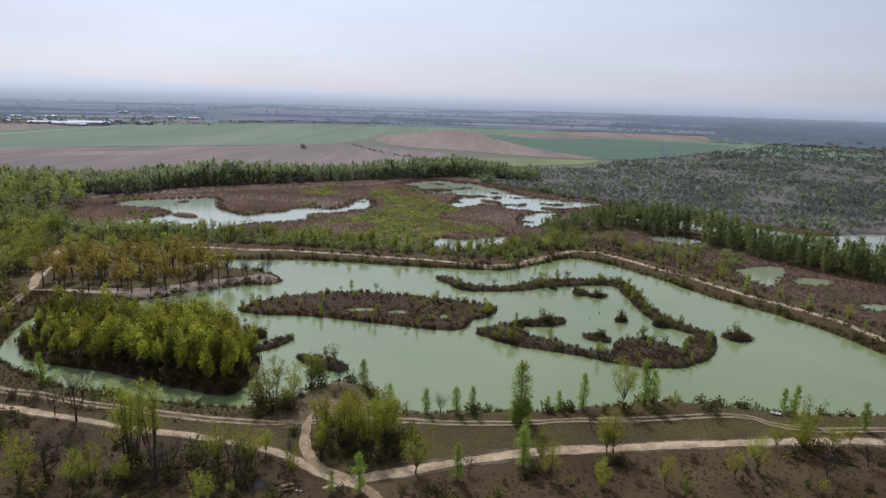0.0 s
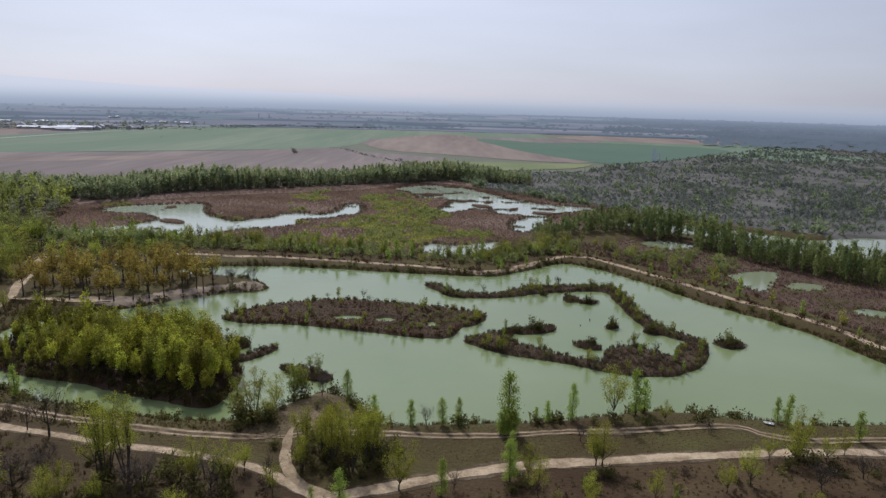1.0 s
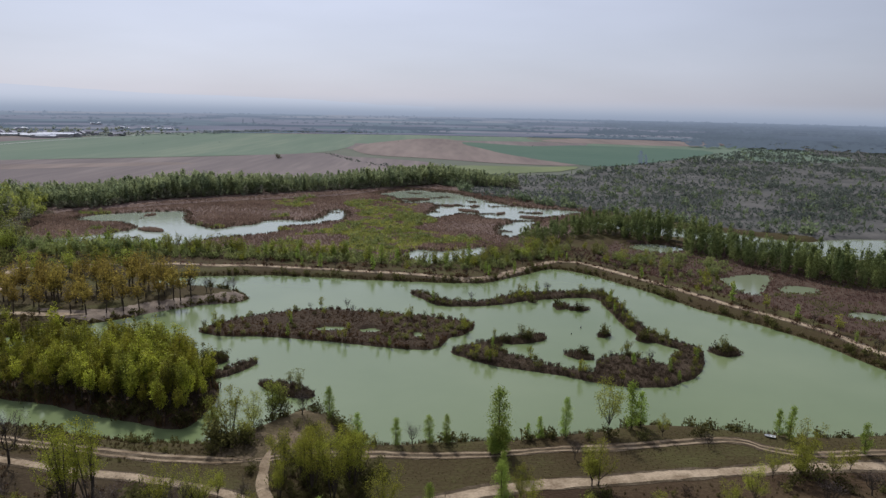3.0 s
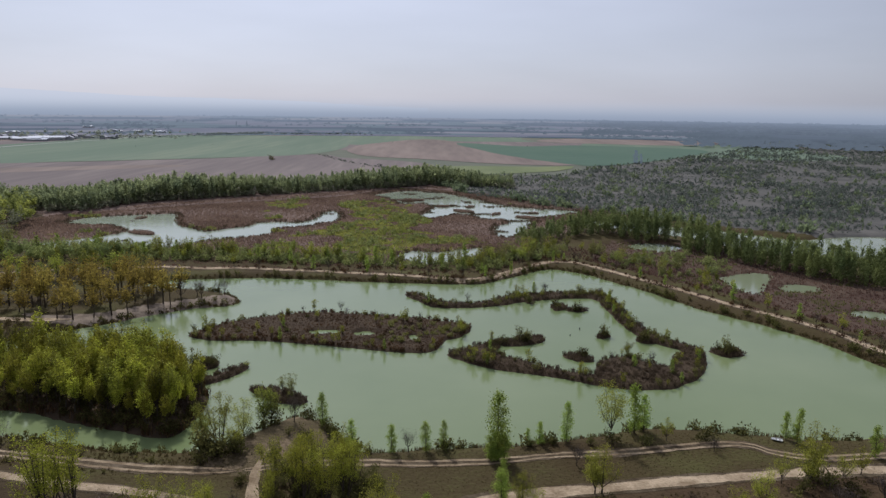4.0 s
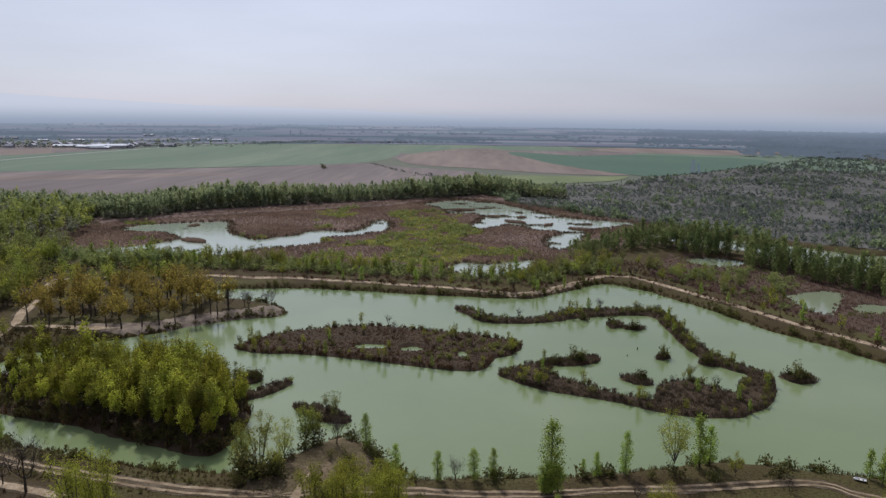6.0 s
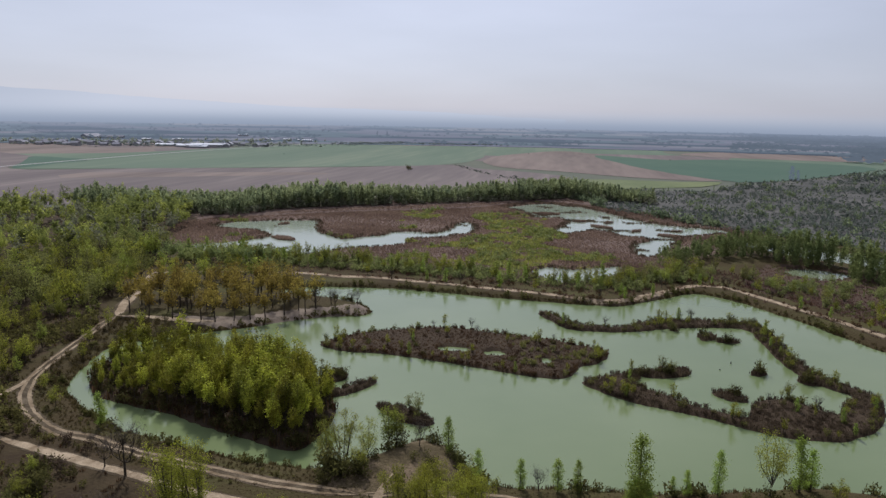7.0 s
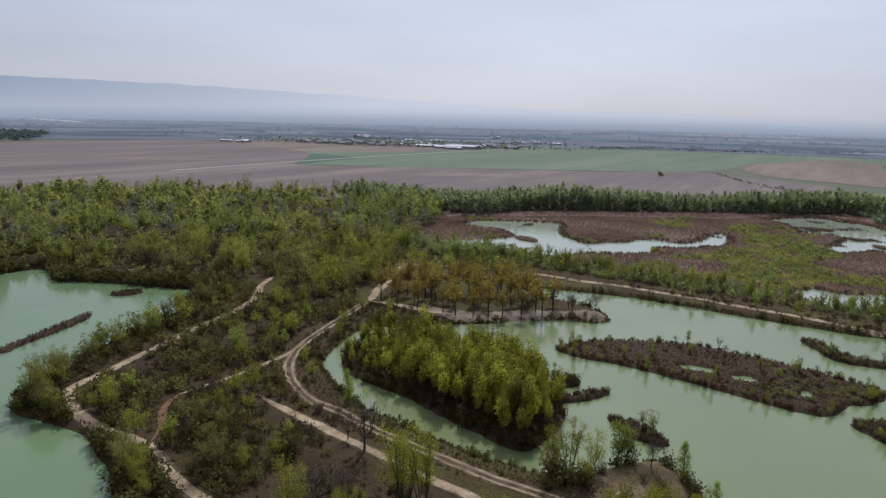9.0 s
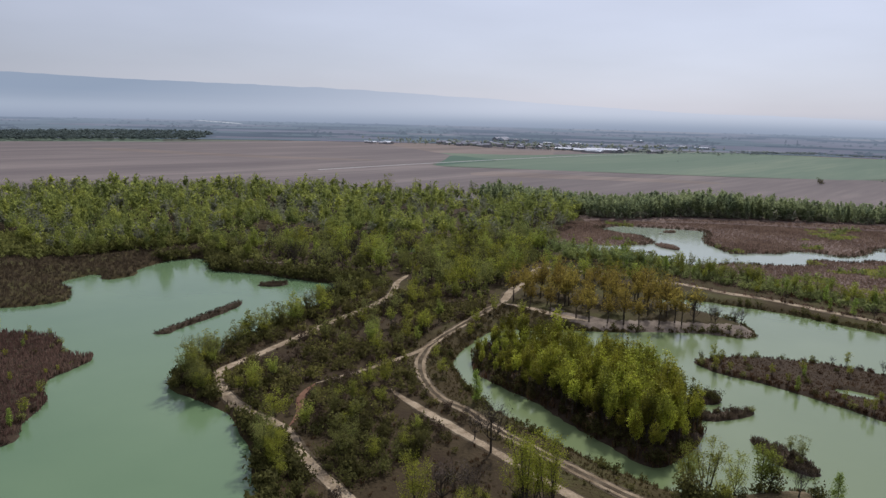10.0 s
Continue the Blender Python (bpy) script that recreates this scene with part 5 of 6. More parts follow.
stuff("woodland", rest[cut], height(rest[cut]), tall[cut], FOREST + TALL[:2], WOODLEAF, "dense spring-green woodland canopy west of the lakes", "woods", 3, wide=1.0)
stuff("woodland", rest[brown], height(rest[brown]), tall[brown] * 0.9, FOREST, BROWNWOOD, "half-leafed brownish trees within the western wood", "woods", 33, wide=1.0)
P = scatter([(38, 318), (55, 345), (75, 358), (95, 357), (122, 326), (140, 292), (172, 262), (230, 235), (225, 220), (160, 244), (132, 272), (112, 306), (90, 336), (70, 338), (52, 322)], 3.4, 13, 0.3, 0)
stuff("shore_trees", P, height(P), np.random.RandomState(14).uniform(7.0, 12.0, len(P)) * np.clip(0.72 + (P[:, 0] - 40) / 140, 0.72, 1.12), whole("forest", 3, 0.27) + whole("poplar", 4, 0.29) * 2, BELT_E, "dense row of tall fresh-green trees east of the marsh", "woods", 26, wide=0.8)
N = scatter([(-275, 395), (-193, 408), (-165, 448), (-93, 494), (-30, 534), (10, 556), (60, 540), (60, 560), (10, 585), (-40, 560), (-100, 520), (-170, 480), (-270, 425)], 3.3, 16, 0, 0)
stuff("treeline", N, height(N), np.random.RandomState(3).uniform(9, 13.5, len(N)) * (1 + 0.2 * wave(N, 22.0, 9)), whole("forest", 4, 0.12) + whole("poplar", 4, 0.12), BELT, "tall tree line along the far edge of the marsh", "woods", 4, wide=0.8)
P = N + np.random.RandomState(73).uniform(-1.5, 1.5, N.shape)
P = P[np.random.RandomState(74).rand(len(P)) < 0.6]
stuff("undergrowth", P, height(P), np.random.RandomState(75).uniform(2.2, 4.6, len(P)), BUSH, BROWNWOOD, "dull undergrowth beneath the far tree line", "scrub", 76, wide=1.3)
P = np.concatenate([smooth([(12, 560), (40, 500), (68, 468), (96, 436), (135, 392), (175, 362), (230, 356), (330, 345)], 2.2, closed=False)] * 3)
P = P + np.random.RandomState(94).uniform(-5, 5, P.shape)
P = P[(lake_gap(P) > 1.5) & (np.random.RandomState(97).rand(len(P)) < 0.3 + 0.3 * np.sin(P[:, 0] * 0.11))]
stuff("bank_thicket", P, height(P), np.random.RandomState(95).uniform(2.0, 5.5, len(P)), BUSH + whole("poplar", 3, 0.08), GREENSCRUB, "green thicket along the far river bank", "scrub", 96)
E_ = scatter(EASTSCRUB, 4.2, 17, 3, 0)
LOWBUSH = whole("scrub", 6, 0.07)
away = np.hypot(E_[:, 0], E_[:, 1])
mott = np.array([noise.noise((x * 0.02, y * 0.012, 71)) + 0.7 * noise.noise((x * 0.06, y * 0.04, 72)) for x, y in E_])
E_, away = E_[mott > -0.5], away[mott > -0.5]
thick = (np.random.RandomState(18).rand(len(E_)) < np.clip(500 / away, 0, 1) ** 1.7) & (away < 1500)
E_ = E_[thick]
stuff("scrubland", E_, height(E_), np.random.RandomState(4).uniform(0.8, 2.2, len(E_)) * np.clip(1 + 0.9 * mott[mott > -0.5][thick], 0.45, 1.7) * np.clip(np.hypot(E_[:, 0], E_[:, 1]) / 700, 1, 1.4), LOWBUSH, GREYSCRUB, "wide grey leafless scrubland with scattered bushes", "scrub", 5)
r = np.random.RandomState(8)
G_ = E_[r.rand(len(E_)) < 0.15] + 4.0
stuff("green_bushes", G_, height(G_), r.uniform(1.6, 4.6, len(G_)), whole("scrub", 5, 0.13) + whole("forest", 3, 0.08) + whole("poplar", 2, 0.07), GREENSCRUB, "scattered green bushes in the grey scrubland", "scrub", 6)
# Copses glow: blue haze is put into their emitted colour, paler farther out.
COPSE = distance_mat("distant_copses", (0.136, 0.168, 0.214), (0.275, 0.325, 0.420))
rc = np.random.RandomState(51)
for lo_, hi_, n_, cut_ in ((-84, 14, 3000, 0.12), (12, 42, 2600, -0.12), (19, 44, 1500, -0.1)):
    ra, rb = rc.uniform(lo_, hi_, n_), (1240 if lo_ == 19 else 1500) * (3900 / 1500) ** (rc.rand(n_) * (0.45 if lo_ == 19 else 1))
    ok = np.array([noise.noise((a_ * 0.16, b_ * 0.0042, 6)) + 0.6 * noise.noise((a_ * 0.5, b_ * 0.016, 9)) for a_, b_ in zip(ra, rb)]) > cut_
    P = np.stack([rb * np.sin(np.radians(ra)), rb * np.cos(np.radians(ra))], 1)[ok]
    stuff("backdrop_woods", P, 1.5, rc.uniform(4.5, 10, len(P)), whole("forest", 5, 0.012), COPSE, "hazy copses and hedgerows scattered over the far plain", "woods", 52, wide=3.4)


def far_row(a, b, n, w):
    t = r.rand(n)
    return np.stack([a[0] + (b[0] - a[0]) * t + r.uniform(-w, w, n), a[1] + (b[1] - a[1]) * t + r.uniform(-w, w, n)], 1)


# Base colour is paled and blued to stand in for haze over the hedges.
FARWOOD = mat("far_hazed_copse", (0.150, 0.180, 0.180), (0.200, 0.230, 0.220), 0.01, through_light=0.5)
F_ = np.concatenate([far_row(*q) for q in (
    ((-447, 1440), (-330, 1530), 420, 34), ((-300, 1501), (-120, 1528), 160, 10), 
    ((-900, 1130), (-560, 1180), 260, 22), ((-560, 1190), (-380, 1420), 120, 14), ((-1010, 1180), (-620, 1330), 160, 40))])
F_ = F_[::2]
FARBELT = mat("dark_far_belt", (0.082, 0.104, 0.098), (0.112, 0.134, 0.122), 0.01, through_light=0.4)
BELT_W = scatter([(-1290, 440), (-1245, 620), (-1215, 760), (-1330, 860), (-1480, 960), (-1620, 900), (-1600, 560), (-1450, 420)], 12, 91, None, 0)
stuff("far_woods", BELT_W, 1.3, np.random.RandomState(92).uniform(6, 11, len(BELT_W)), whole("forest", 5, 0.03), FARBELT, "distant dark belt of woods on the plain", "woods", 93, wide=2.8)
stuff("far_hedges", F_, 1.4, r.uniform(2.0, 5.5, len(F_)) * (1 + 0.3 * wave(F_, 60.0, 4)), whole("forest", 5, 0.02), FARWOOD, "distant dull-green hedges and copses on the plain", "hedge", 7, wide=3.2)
F_ = np.concatenate([far_row((-131, 899), (-84, 782), 60, 4), far_row((-84, 782), (-25, 686), 60, 4), far_row((-60, 740), (15, 640), 30, 12), np.stack([r.uniform(-900, 200, 24), r.uniform(1000, 1500, 24)], 1)])
F_ = F_[::2]
stuff("field_bushes", F_, 1.4, r.uniform(0.7, 1.9, len(F_)), whole("scrub", 5, 0.1), GREYSCRUB, "low grey-green bushes along a field edge", "hedge", 9, wide=1.3)
# These trees glow in the copses' haze colour too, two at 800 m.
F2 = np.array([(-498.0, 1930.0), (-476.0, 1950.0), (228.0, 800.0), (233.0, 797.0)])
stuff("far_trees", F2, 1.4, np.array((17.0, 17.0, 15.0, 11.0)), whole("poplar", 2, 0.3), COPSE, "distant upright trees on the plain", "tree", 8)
for x, y, h in ((-345, 378, 17), (-330, 390, 14)):
    plant("olive", x, y, h, 1.3, label="lone tree standing in the open")
plant("scrub", -167, 795, 5.5, 1.3, label="lone dark bush standing in a bare field")
plant("isle", -88, 172, 12.5, 1.0, "trees on the wooded island", "taller young tree on the wooded island's far edge")

# ---- reeds and sedge ----
P = np.concatenate([smooth(DYKE, 0.9, closed=False)] * 4)
P = P + np.random.RandomState(77).uniform(-6.5, 6.5, P.shape)
P = P[(lake_gap(P) > 0.6) & (dist_line(P, smooth(DYKE, 3, closed=False), False) > 1.7)]
stuff("dyke_grass", P, height(P), np.random.RandomState(78).uniform(0.15, 0.5, len(P)), LOWTUFTS, WETREED, "rough dry brown grass on the dyke's sides", "grass", 79, wide=0.6)
R1 = scatter(MARSHLAND, 1.6, 41, -0.4, 2.0)
keep = np.array([noise.noise((x * 0.03, y * 0.03, 2)) + 0.5 * noise.noise((x * 0.09, y * 0.09, 4)) for x, y in R1])
green = signed(R1, smooth([(-54, 467), (-20, 458), (-2, 413), (4, 360), (25, 328), (10, 324), (-15, 306), (-46, 311), (-58, 330), (-51, 350), (-40, 390)], 8)) < keep * 20
green |= (keep > 0.42)
green &= np.array([noise.noise((x * 0.05, y * 0.05, 11)) + 0.6 * noise.noise((x * 0.16, y * 0.16, 12)) for x, y in R1]) > -0.08
stuff("reed_bed", R1[~green], np.maximum(0, height(R1[~green])), 0.50 + 0.2 * wave(R1[~green], 14.0, 3), LOWTUFTS, REED, "broad bed of dry reddish-brown reeds", "reeds", 8)
stuff("sedge_bed", R1[green], np.maximum(0, height(R1[green])), 0.6, LOWTUFTS, SEDGE, "fresh green sedge patch within the brown reeds", "sedge", 9, wide=1.2)
g = R1[green]
g = g[np.random.RandomState(3).rand(len(g)) < 0.15]
stuff("willow_scrub", g, height(g), np.random.RandomState(5).uniform(1.0, 2.4, len(g)), BUSH, MARSHBUSH, "low green willow bushes in the marsh", "scrub", 19)
P = np.concatenate([scatter([(-220, 97), (-300, 96), (-305, 120), (-283, 140), (-272, 183), (-246, 182), (-248, 165), (-238, 145), (-244, 136), (-234, 120), (-220, 110)], 1.9, 46, -0.3, 0),
                    scatter([(-262, 172), (-236, 162), (-205, 174), (-180, 184), (-182, 194), (-205, 188), (-240, 182), (-262, 188)], 1.7, 104, -0.3, 2.0)])
stuff("reed_bed", P, height(P), 0.7, TUFTS, STRIPREED, "belt of dry reeds between lake and wood", "reeds", 27)
P = scatter([(-275, 385), (-190, 398), (-160, 438), (-93, 486), (-30, 528), (10, 550), (12, 530), (-20, 515), (-40, 500), (-90, 450), (-170, 412), (-260, 372)], 2.0, 47, 0.1, 0)
stuff("reed_bed", P, height(P), 0.5, LOWTUFTS, REED, "strip of dry reeds below the tree line", "reeds", 29)
# Darker reed colour here carries the shadow under the reed edge.
P = np.concatenate([q_ + np.random.RandomState(48).uniform(-2.2, 2.2, q_.shape) for q_ in (smooth(MARSH_W, 0.9), smooth(MARSH_N, 0.9), smooth(POOL, 0.9))])
P = P[lake_gap(P) > -1.6]
stuff("reeds", P, np.maximum(-0.1, height(P)), 0.75, TUFTS, STRIPREED, "dark reed edge along the marsh water", "reeds", 30)
P = np.concatenate([q_ + np.random.RandomState(55).uniform(-1.6, 1.6, q_.shape) for q_ in (smooth(POND_A, 0.7), smooth(POND_B, 0.7), smooth(POND_C, 0.7), smooth(POND_D, 0.7))])
P = P[np.array([noise.noise((x * 0.12, y * 0.12, 41)) for x, y in P]) > -0.1]
stuff("reeds", P, np.maximum(-0.1, height(P)), 0.42, TUFTS, WETREED, "ragged low reed edge round the eastern ponds", "reeds", 56)
P = scatter(smooth(MARSH_N, 6), 1.5, 49, None, 0)
P = P[np.array([noise.noise((x * 0.05, y * 0.11, 21)) + 0.5 * noise.noise((x * 0.14, y * 0.3, 22)) for x, y in P]) > 0.36]
stuff("reeds", P, -0.05, 0.6, LOWTUFTS, STRIPREED, "ragged reed patches standing in the marsh water", "reeds", 32)
P = scatter(smooth(MARSH_W, 6), 1.5, 50, None, 0)
P = P[np.array([noise.noise((x * 0.05, y * 0.11, 31)) + 0.5 * noise.noise((x * 0.14, y * 0.3, 32)) for x, y in P]) > 0.58]
stuff("reeds", P, -0.05, 0.6, LOWTUFTS, STRIPREED, "ragged reed patches standing in the marsh water", "reeds", 33)
R2 = scatter(MARSH_E, 2.0, 42, -0.5, 2.0)
lush = np.array([noise.noise((x * 0.035, y * 0.05, 61)) + 0.6 * noise.noise((x * 0.12, y * 0.12, 62)) for x, y in R2])
P = R2[lush > 0.14]
stuff("sedge_bed", P, np.maximum(0, height(P)), 0.42, LOWTUFTS, WETSEDGE, "olive-green sedge patches among the eastern reeds", "sedge", 65)
R2 = R2[lush <= 0.14]
stuff("reed_bed", R2, np.maximum(0, height(R2)), 0.38, LOWTUFTS, WETREED, "dry brown reeds around the eastern ponds", "reeds", 10)
g = scatter([(75, 300), (100, 305), (118, 290), (112, 268), (92, 272), (80, 285)], 3.6, 44, 1, 2, 0.7)
stuff("willow_scrub", g, height(g), np.random.RandomState(6).uniform(1.2, 3.4, len(g)), whole("scrub", 5, 0.5) + whole("poplar", 2, 0.12), MARSHBUSH, "green willow bushes by the eastern ponds", "scrub", 20)
for key, gap, size in (("long", 1.0, 0.42), ("ring", 0.9, 0.45), ("west", 1.2, 0.75), ("spit", 0.8, 0.32), ("islet", 0.8, 0.5), ("hook", 0.9, 0.45), ("spot", 0.9, 0.45), ("tree", 1.7, 0.9)):
    P = scatter(ISLES[key], gap, 43, None, 0)
    if key == "long":
        for x, y, a, b in ((-26, 196, 5.0, 2.6), (-15.5, 195, 3.6, 2.3), (-2.5, 192, 1.5, 3.0)):
            P = P[((P[:, 0] - x) / a) ** 2 + ((P[:, 1] - y) / b) ** 2 > 1]
    stuff("reeds", P, 0.35, size, TUFTS, DRYSCRUB if key in ("long", "tree") else WETREED if key == "west" else STRIPREED, "dry brown reeds and grass covering the island", "reeds", 11)
    rim_ = signed(P, ISLES[key]) > -2.2
    Q = P[np.random.RandomState(19).rand(len(P)) < {"tree": 0.7, "hook": 0.5, "spot": 0.5, "ring": 0.2}.get(key, 0.04) + 0.2 * rim_ * (key == "long")]
    stuff("island_shrubs", Q, 0.4, np.random.RandomState(20).uniform(*((0.5, 1.2) if key != "tree" else (0.9, 2.4)), len(Q)), whole("scrub", 5, 0.6) if key != "tree" else whole("scrub", 4, 0.4), LEAF["scrub"] if key == "tree" else DRYSCRUB if key == "long" else STRIPREED, "low brown shrubs covering the island", "scrub", 28)
    if key in ("long", "ring", "west", "hook", "spot"):
        rr_ = np.random.RandomState(71)
        Q = P[(rr_.rand(len(P)) < np.where((P[:, 0] > -12) & (P[:, 1] > 186), 0.13, 0.055 * rim_))]
        stuff("olive_shrubs", Q, 0.45, rr_.uniform(0.6, 1.7, len(Q)), whole("scrub", 5, 0.6), LEAF["olive"], "olive-green shrubs among the island's dry scrub", "scrub", 72)
    if key in ("long", "ring", "west"):
        for x, y in P[np.random.RandomState(9).rand(len(P)) < 0.008 * (1 + rim_)]:
            plant("scrub", x, y, pick.uniform(0.6, 1.6), 0.45, "bushes on the islands", "small bush among the island's dry reeds")
        for x, y in P[np.random.RandomState(10).rand(len(P)) < 0.010 + 0.036 * rim_]:
            plant(pick.choice(("coppice", "coppice", "bare", "coppice", "poplar")), x, y, pick.uniform(1.8, 4.2), 0.45, "saplings on the islands", "thin sapling on a low island")
for i, (x, y, rr) in enumerate(SMALL):
    P = scatter(ISLES["small%d" % i], 0.7, 60 + i, None, 0)
    stuff("reeds", P, 0.3, 0.5, TUFTS, STRIPREED, "dry tufts covering a tiny islet", "reeds", 12)
    for j in range(max(1, int(rr))):
        plant("scrub", x + pick.uniform(-.5, .5) * rr, y + pick.uniform(-.4, .4) * rr, pick.uniform(1.2, 2.6), 0.4, "bushes on the islands", "small bush on a tiny islet")
for x, y, h in ((76, 182, 4.2), (75, 181, 3.5), (25, 190, 4.0), (27, 189, 3.5), (48, 194, 3.4), (50, 178, 4), (-27, 153, 4.5), (-29, 154, 3.8)):
    plant("olive", x, y, h, 0.4, "saplings on the islands", "thin sapling on a low island")
for i in range(9):
    P = scatter(ISLES["marsh%d" % i], 1.0, 90 + i, None, 0)
    stuff("reeds", P, 0.2, 0.6, TUFTS, REED, "dry reeds on a small marsh islet", "reeds", 31)
rimW = smooth(WEST, 1.3)
P = rimW + np.random.RandomState(4).uniform(-2.5, 2.5, rimW.shape)
gw = lake_gap(P)
P = P[(gw > 0) & (gw < 3) & (P[:, 1] > 60)]
stuff("reeds", P, height(P), 0.5, TUFTS, STRIPREED, "fringe of dry reeds on the western lake's bank", "reeds", 13)
rimM = np.concatenate([smooth(MAIN, 0.8)] * 3)
P = rimM + np.random.RandomState(5).uniform(-1.8, 1.8, rimM.shape)
gw = lake_gap(P)
P = P[(gw > 0) & (gw < 1.8)]
stuff("bank_grass", P, height(P), 0.42, TUFTS, DRYGRASS, "dry grass fringe along the lake bank", "grass", 14)
P = scatter([(-70, 124), (-20, 112), (100, 118), (108, 130), (60, 134), (30, 133), (-10, 127), (-40, 126)], 0.85, 45, 0.5, 1.3, 0.8)
stuff("meadow_grass", P, height(P), 0.10, TUFTS, DRYGRASS, "short patchy grass on the dry meadow", "grass", 15)

# ---- the far town ----
WALLM = mat("pale_plaster", (0.26, 0.26, 0.27), (0.36, 0.35, 0.35), 0.05)
ROOFM = mat("grey_roof", (0.22, 0.22, 0.25), (0.32, 0.32, 0.35), 0.05)
WHITEM = mat("white_sheet_roof", (0.44, 0.46, 0.51), (0.60, 0.61, 0.64), 0.02)


def building(x, y, w, d, h, turn, white):
    root = new("warehouse" if w > 30 else "house")
    root.matrix_basis = pose(x, y, 1.2, 0, 0, turn)
    a, b = w / 2, d / 2
    mesh_ob("wall", [(-a, -b, 0), (a, -b, 0), (a, b, 0), (-a, b, 0), (-a, -b, h), (a, -b, h), (a, b, h), (-a, b, h)], [(0, 1, 5, 4), (1, 2, 6, 5), (2, 3, 7, 6), (3, 0, 4, 7)], WALLM, root)
    a, b, t = a + 0.5, b + 0.5, h + d * (0.12 if white else 0.32)
    mesh_ob("roof", [(-a, -b, h), (a, -b, h), (a, b, h), (-a, b, h), (-a, 0, t), (a, 0, t)], [(0, 1, 5, 4), (2, 3, 4, 5), (1, 2, 5), (3, 0, 4)], WHITEM if white else ROOFM, root)
    tagged(root, "long pale warehouse with a white roof" if white else "pale house with a grey pitched roof", "building", "buildings of the far town")


rt = random.Random(9)
TOWN = (  # number, middle, reach, widths, depths, white
    (26, (-872, 1165), (70, 55), (8, 15), (7, 9), False), (6, (-990, 1040), (45, 14), (12, 22), (7, 9), True), (7, (-650, 1165), (60, 22), (26, 52), (12, 18), True),
    (14, (-620, 1235), (110, 60), (10, 22), (8, 12), False), (3, (-981, 1448), (50, 12), (40, 70), (10, 14), False), (4, (-818, 1406), (50, 25), (14, 30), (9, 12), True),
    (2, (-806, 1760), (10, 8), (16, 22), (10, 12), True), (6, (-590, 1520), (60, 30), (9, 20), (8, 10), True), (10, (-760, 1190), (50, 70), (8, 14), (7, 9), False))
for n_, (mx_, my_), (ax_, ay_), w_, d_, white in TOWN:
    for i in range(n_):
        building(mx_ + rt.uniform(-ax_, ax_), my_ + rt.uniform(-ay_, ay_), rt.uniform(*w_), rt.uniform(*d_), rt.uniform(3.0, 5.5), rt.choice((0, 0, 90)) + rt.uniform(-8, 22), white)
# Leaf colour is lightened to imitate the haze over the town.
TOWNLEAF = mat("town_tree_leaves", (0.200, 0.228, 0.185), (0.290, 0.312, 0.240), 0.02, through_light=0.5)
T_ = np.concatenate([np.stack([rc.normal(x, a, n), rc.normal(y, b, n)], 1) for x, y, a, b, n in ((-760, 1230, 90, 60, 90), (-880, 1210, 80, 50, 60), (-1050, 1150, 60, 40, 30), (-640, 1290, 90, 50, 50), (-600, 1400, 90, 60, 50), (-930, 1090, 70, 16, 20))])
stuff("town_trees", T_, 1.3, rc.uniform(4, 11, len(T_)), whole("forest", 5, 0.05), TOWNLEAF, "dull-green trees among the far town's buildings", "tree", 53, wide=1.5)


# ---- small things on the near shore ----
for x, y, h in ((13, 122.4, 5.4), (14.2, 123, 4.6), (11.8, 122.8, 4.6)):
    plant("poplar", x, y, h, group="trees along the near shore", label="dense low green bush at a poplar's foot").scale.x *= 1.6
WOODM = mat("weathered_wood", (0.10, 0.07, 0.045), (0.17, 0.12, 0.08), 1.5, fine=12, bump=0.4)
BOATM = mat("white_boat_paint", (0.62, 0.62, 0.60), (0.75, 0.75, 0.73), 1.0, rough=0.4, spec=0.4)
TARPM = mat("dark_tarpaulin", (0.022, 0.022, 0.025), (0.036, 0.036, 0.040), 0.8, rough=0.9, spec=0.05)
STONEM = mat("pale_stone", (0.40, 0.38, 0.35), (0.55, 0.53, 0.50), 1.5, bump=0.3)


def part(name, V, F, material, parent, label=""):
    return tagged(mesh_ob(name, V, F, material, parent), label)


def box(x0, y0, z0, x1, y1, z1):
    V = [(x, y, z) for z in (z0, z1) for x, y in ((x0, y0), (x1, y0), (x1, y1), (x0, y1))]
    return V, [(3, 2, 1, 0), (4, 5, 6, 7), (0, 1, 5, 4), (1, 2, 6, 5), (2, 3, 7, 6), (3, 0, 4, 7)]


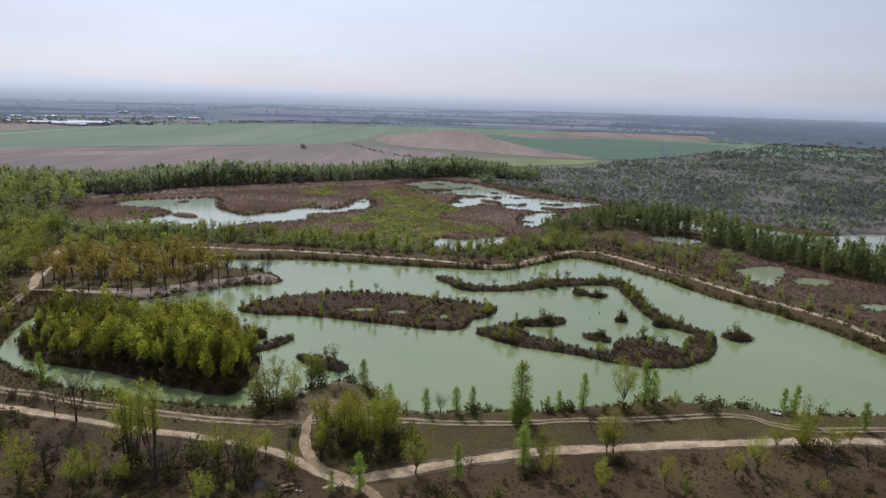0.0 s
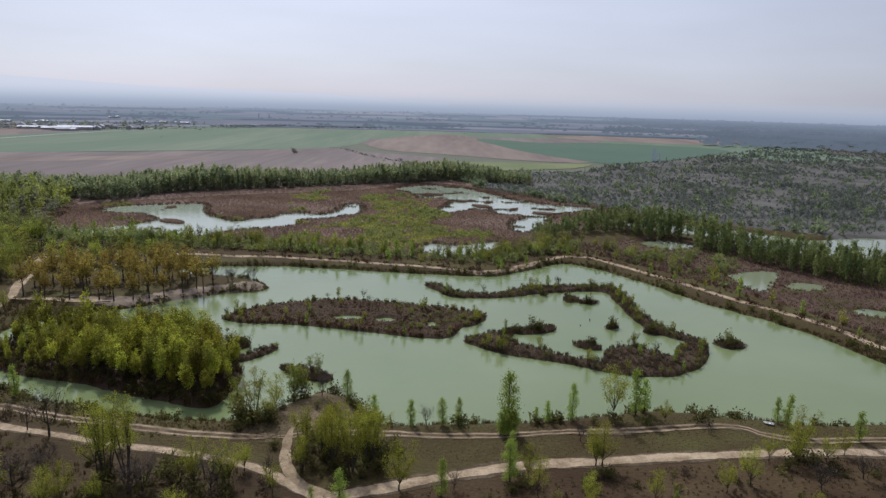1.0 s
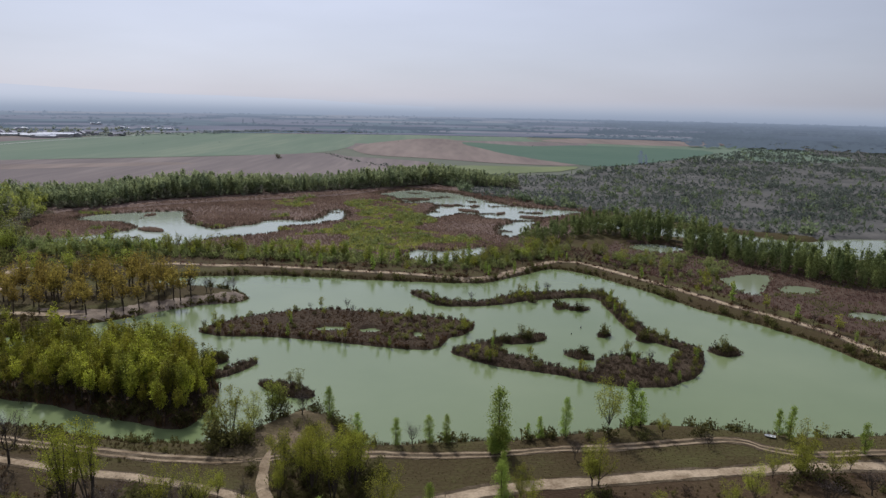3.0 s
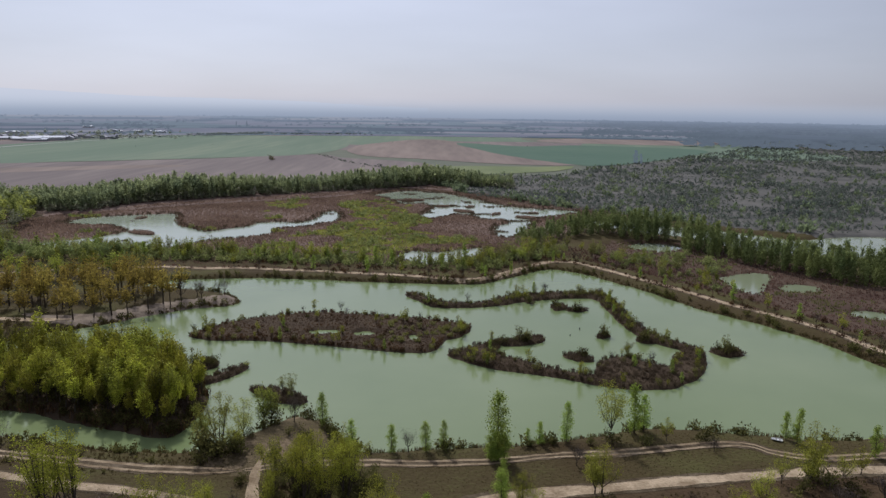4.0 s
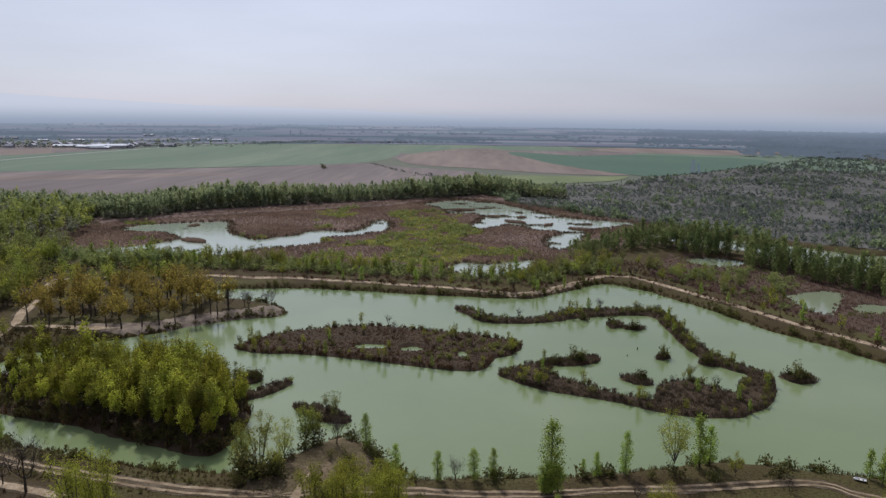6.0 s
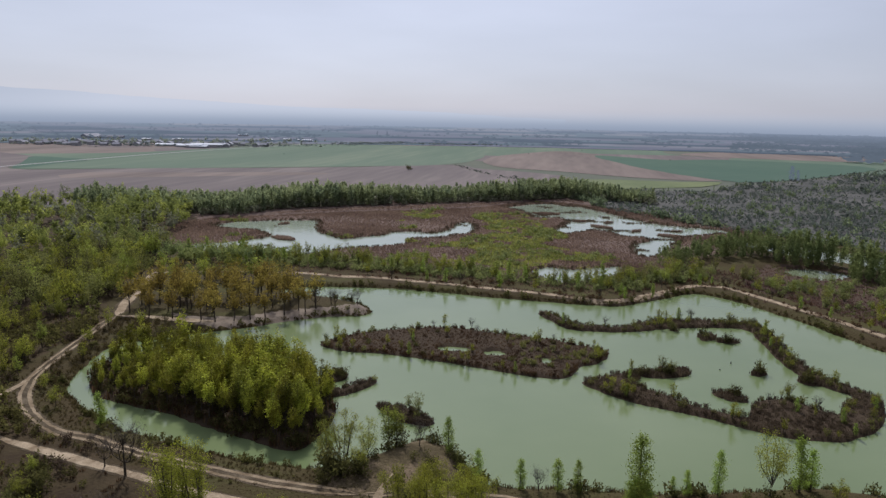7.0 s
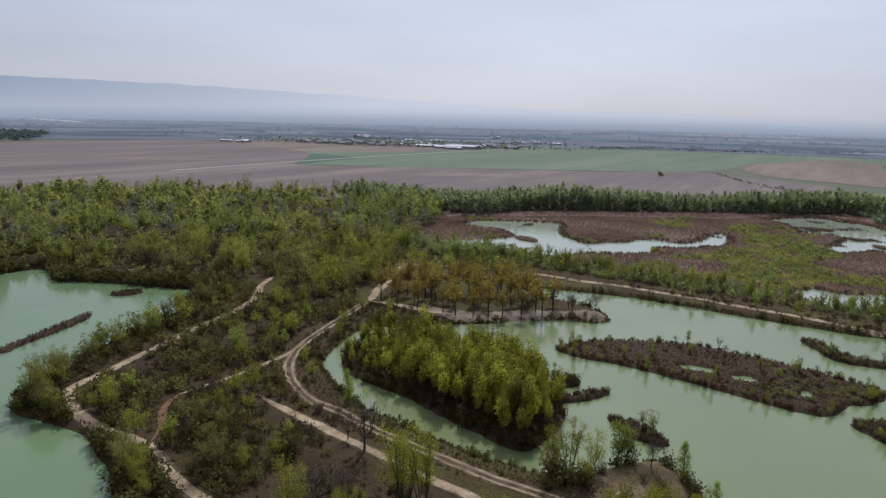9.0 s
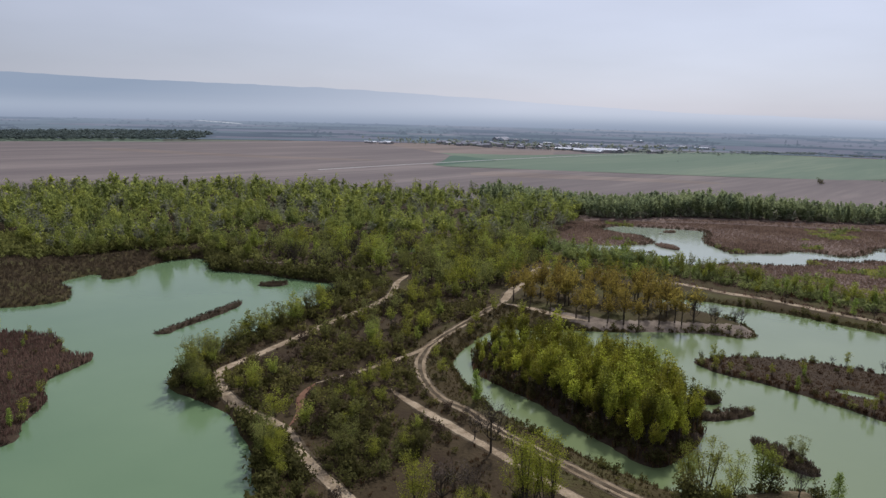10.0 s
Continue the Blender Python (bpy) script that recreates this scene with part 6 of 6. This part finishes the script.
def boat(x, y, turn):
    root = new("rowing_boat")
    root.matrix_basis = pose(x, y, float(height([(x, y)])[0]) + 0.02, 0, 0, turn) @ Matrix.Diagonal((0.72, 0.72, 0.72, 1))
    V, F, n = [], [], 9
    for i in range(n):  # outer then inner skin, station by station
        t = i / (n - 1) * 2 - 1
        w = 0.62 * (1 - max(0, t) ** 2.2) ** 0.7 + 0.02
        for k in (1.0, 0.93):
            for a in (-1, -0.75, 0, 0.75, 1):
                V.append((1.35 * t * k, a * w * k, (0.05 if k < 1 else 0) + 0.42 * abs(a) ** 2.5 + 0.10 * max(0, t) ** 2))
    for i in range(n - 1):
        for o, flip in ((0, False), (5, True)):
            for j in range(4):
                q = (10 * i + o + j, 10 * i + o + j + 1, 10 * i + 10 + o + j + 1, 10 * i + 10 + o + j)
                F.append(q[::-1] if flip else q)
        for j in (0, 4):
            F.append((10 * i + j, 10 * i + 10 + j, 10 * i + 15 + j, 10 * i + 5 + j))
    F.append((0, 1, 2, 3, 4))
    part("hull", V, F, BOATM, root)
    for cx in (-0.7, 0.15):
        part("thwart", *box(cx - 0.12, -0.5, 0.26, cx + 0.12, 0.5, 0.30), WOODM, root, "plain wooden seat board")
    tagged(root, "small white rowing boat pulled up on the grassy bank", "boat")


boat(64.0, 130.2, 155)
# resting place under the trees by the fork
V = [(0.55 * i - 1.65, 0.5 * j - 1.25, 0.10 + 0.07 * noise.noise((i * 0.7, j * 0.7, 4)) + (0.05 if 0 < i < 6 and 0 < j < 5 else -0.06)) for j in range(6) for i in range(7)]
F = [(7 * j + i, 7 * j + i + 1, 7 * j + i + 8, 7 * j + i + 7) for j in range(5) for i in range(6)]
tarp = mesh_ob("tarpaulin", V, F, TARPM, shade=True)
tarp.matrix_basis = pose(-30.2, 97.4, float(height([(-30.2, 97.4)])[0]), 0, 0, 12)
tagged(tarp, "dark crumpled tarpaulin spread on the ground", "tarpaulin")
for i, (x, y, a) in enumerate(((-26.9, 98.0, 20), (-26.5, 97.7, 35), (-26.2, 98.1, 10))):
    V, F = [], []
    limb(V, F, (-0.8, 0, 0.13), (0.8, 0.05, 0.15), 0.14, 0.12, 8)
    F += [tuple(range(7, -1, -1)), tuple(range(8, 16))]
    lg = mesh_ob("log", V, F, BARK)
    lg.matrix_basis = pose(x, y, float(height([(x, y)])[0]), 0, 0, a)
    tagged(lg, "short dark felled log lying on dry ground", "log", "logs by the fork")
root = new("picnic_table")
root.matrix_basis = pose(-25.0, 96.6, float(height([(-25, 96.6)])[0]), 0, 0, 25)
for i in range(4):
    part("board", *box(-0.9, -0.38 + 0.2 * i, 0.70, 0.9, -0.2 + 0.2 * i, 0.745), WOODM, root)
for sy in (-0.75, 0.75):
    part("bench_board", *box(-0.9, sy - 0.14, 0.41, 0.9, sy + 0.14, 0.45), WOODM, root)
for sx in (-0.65, 0.65):
    part("crossbeam", *box(sx - 0.05, -0.8, 0.33, sx + 0.05, 0.8, 0.41), WOODM, root)
    for sy in (-0.35, 0.35):
        part("leg", *box(sx - 0.04, sy - 0.05, -0.1, sx + 0.04, sy + 0.05, 0.70), WOODM, root)
tagged(root, "weathered brown picnic table with two benches", "table")
for x, y, q in ((-23.4, 96.1, 0.22), (-22.8, 96.0, 0.17)):
    bm = bmesh.new()
    bmesh.ops.create_icosphere(bm, subdivisions=2, radius=q)
    for v in bm.verts:
        v.co *= 1 + 0.25 * noise.noise(v.co * 4 + Vector((x, y, 0)))
        v.co.z *= 0.7
    me = bpy.data.meshes.new("stone")
    bm.to_mesh(me)
    bm.free()
    me.materials.append(STONEM)
    st = new("stone", me)
    st.location = (x, y, float(height([(x, y)])[0]) + q * 0.45)
    tagged(st, "pale stone on the dry ground", "stone", "stones by the fork")
# mooring posts standing in the water
for x, y, h in ((42.9, 200.2, 0.55), (39.2, 194.7, 0.3)):
    V, F = [], []
    limb(V, F, (0, 0, -1.9), (0.05, 0.03, h), 0.15, 0.12, 8)
    F.append(tuple(range(8, 16)))
    ps = mesh_ob("post", V, F, TARPM)
    ps.location = (x, y, 0)
    tagged(ps, "short dark wooden post standing in the lake", "post", "posts in the lake")
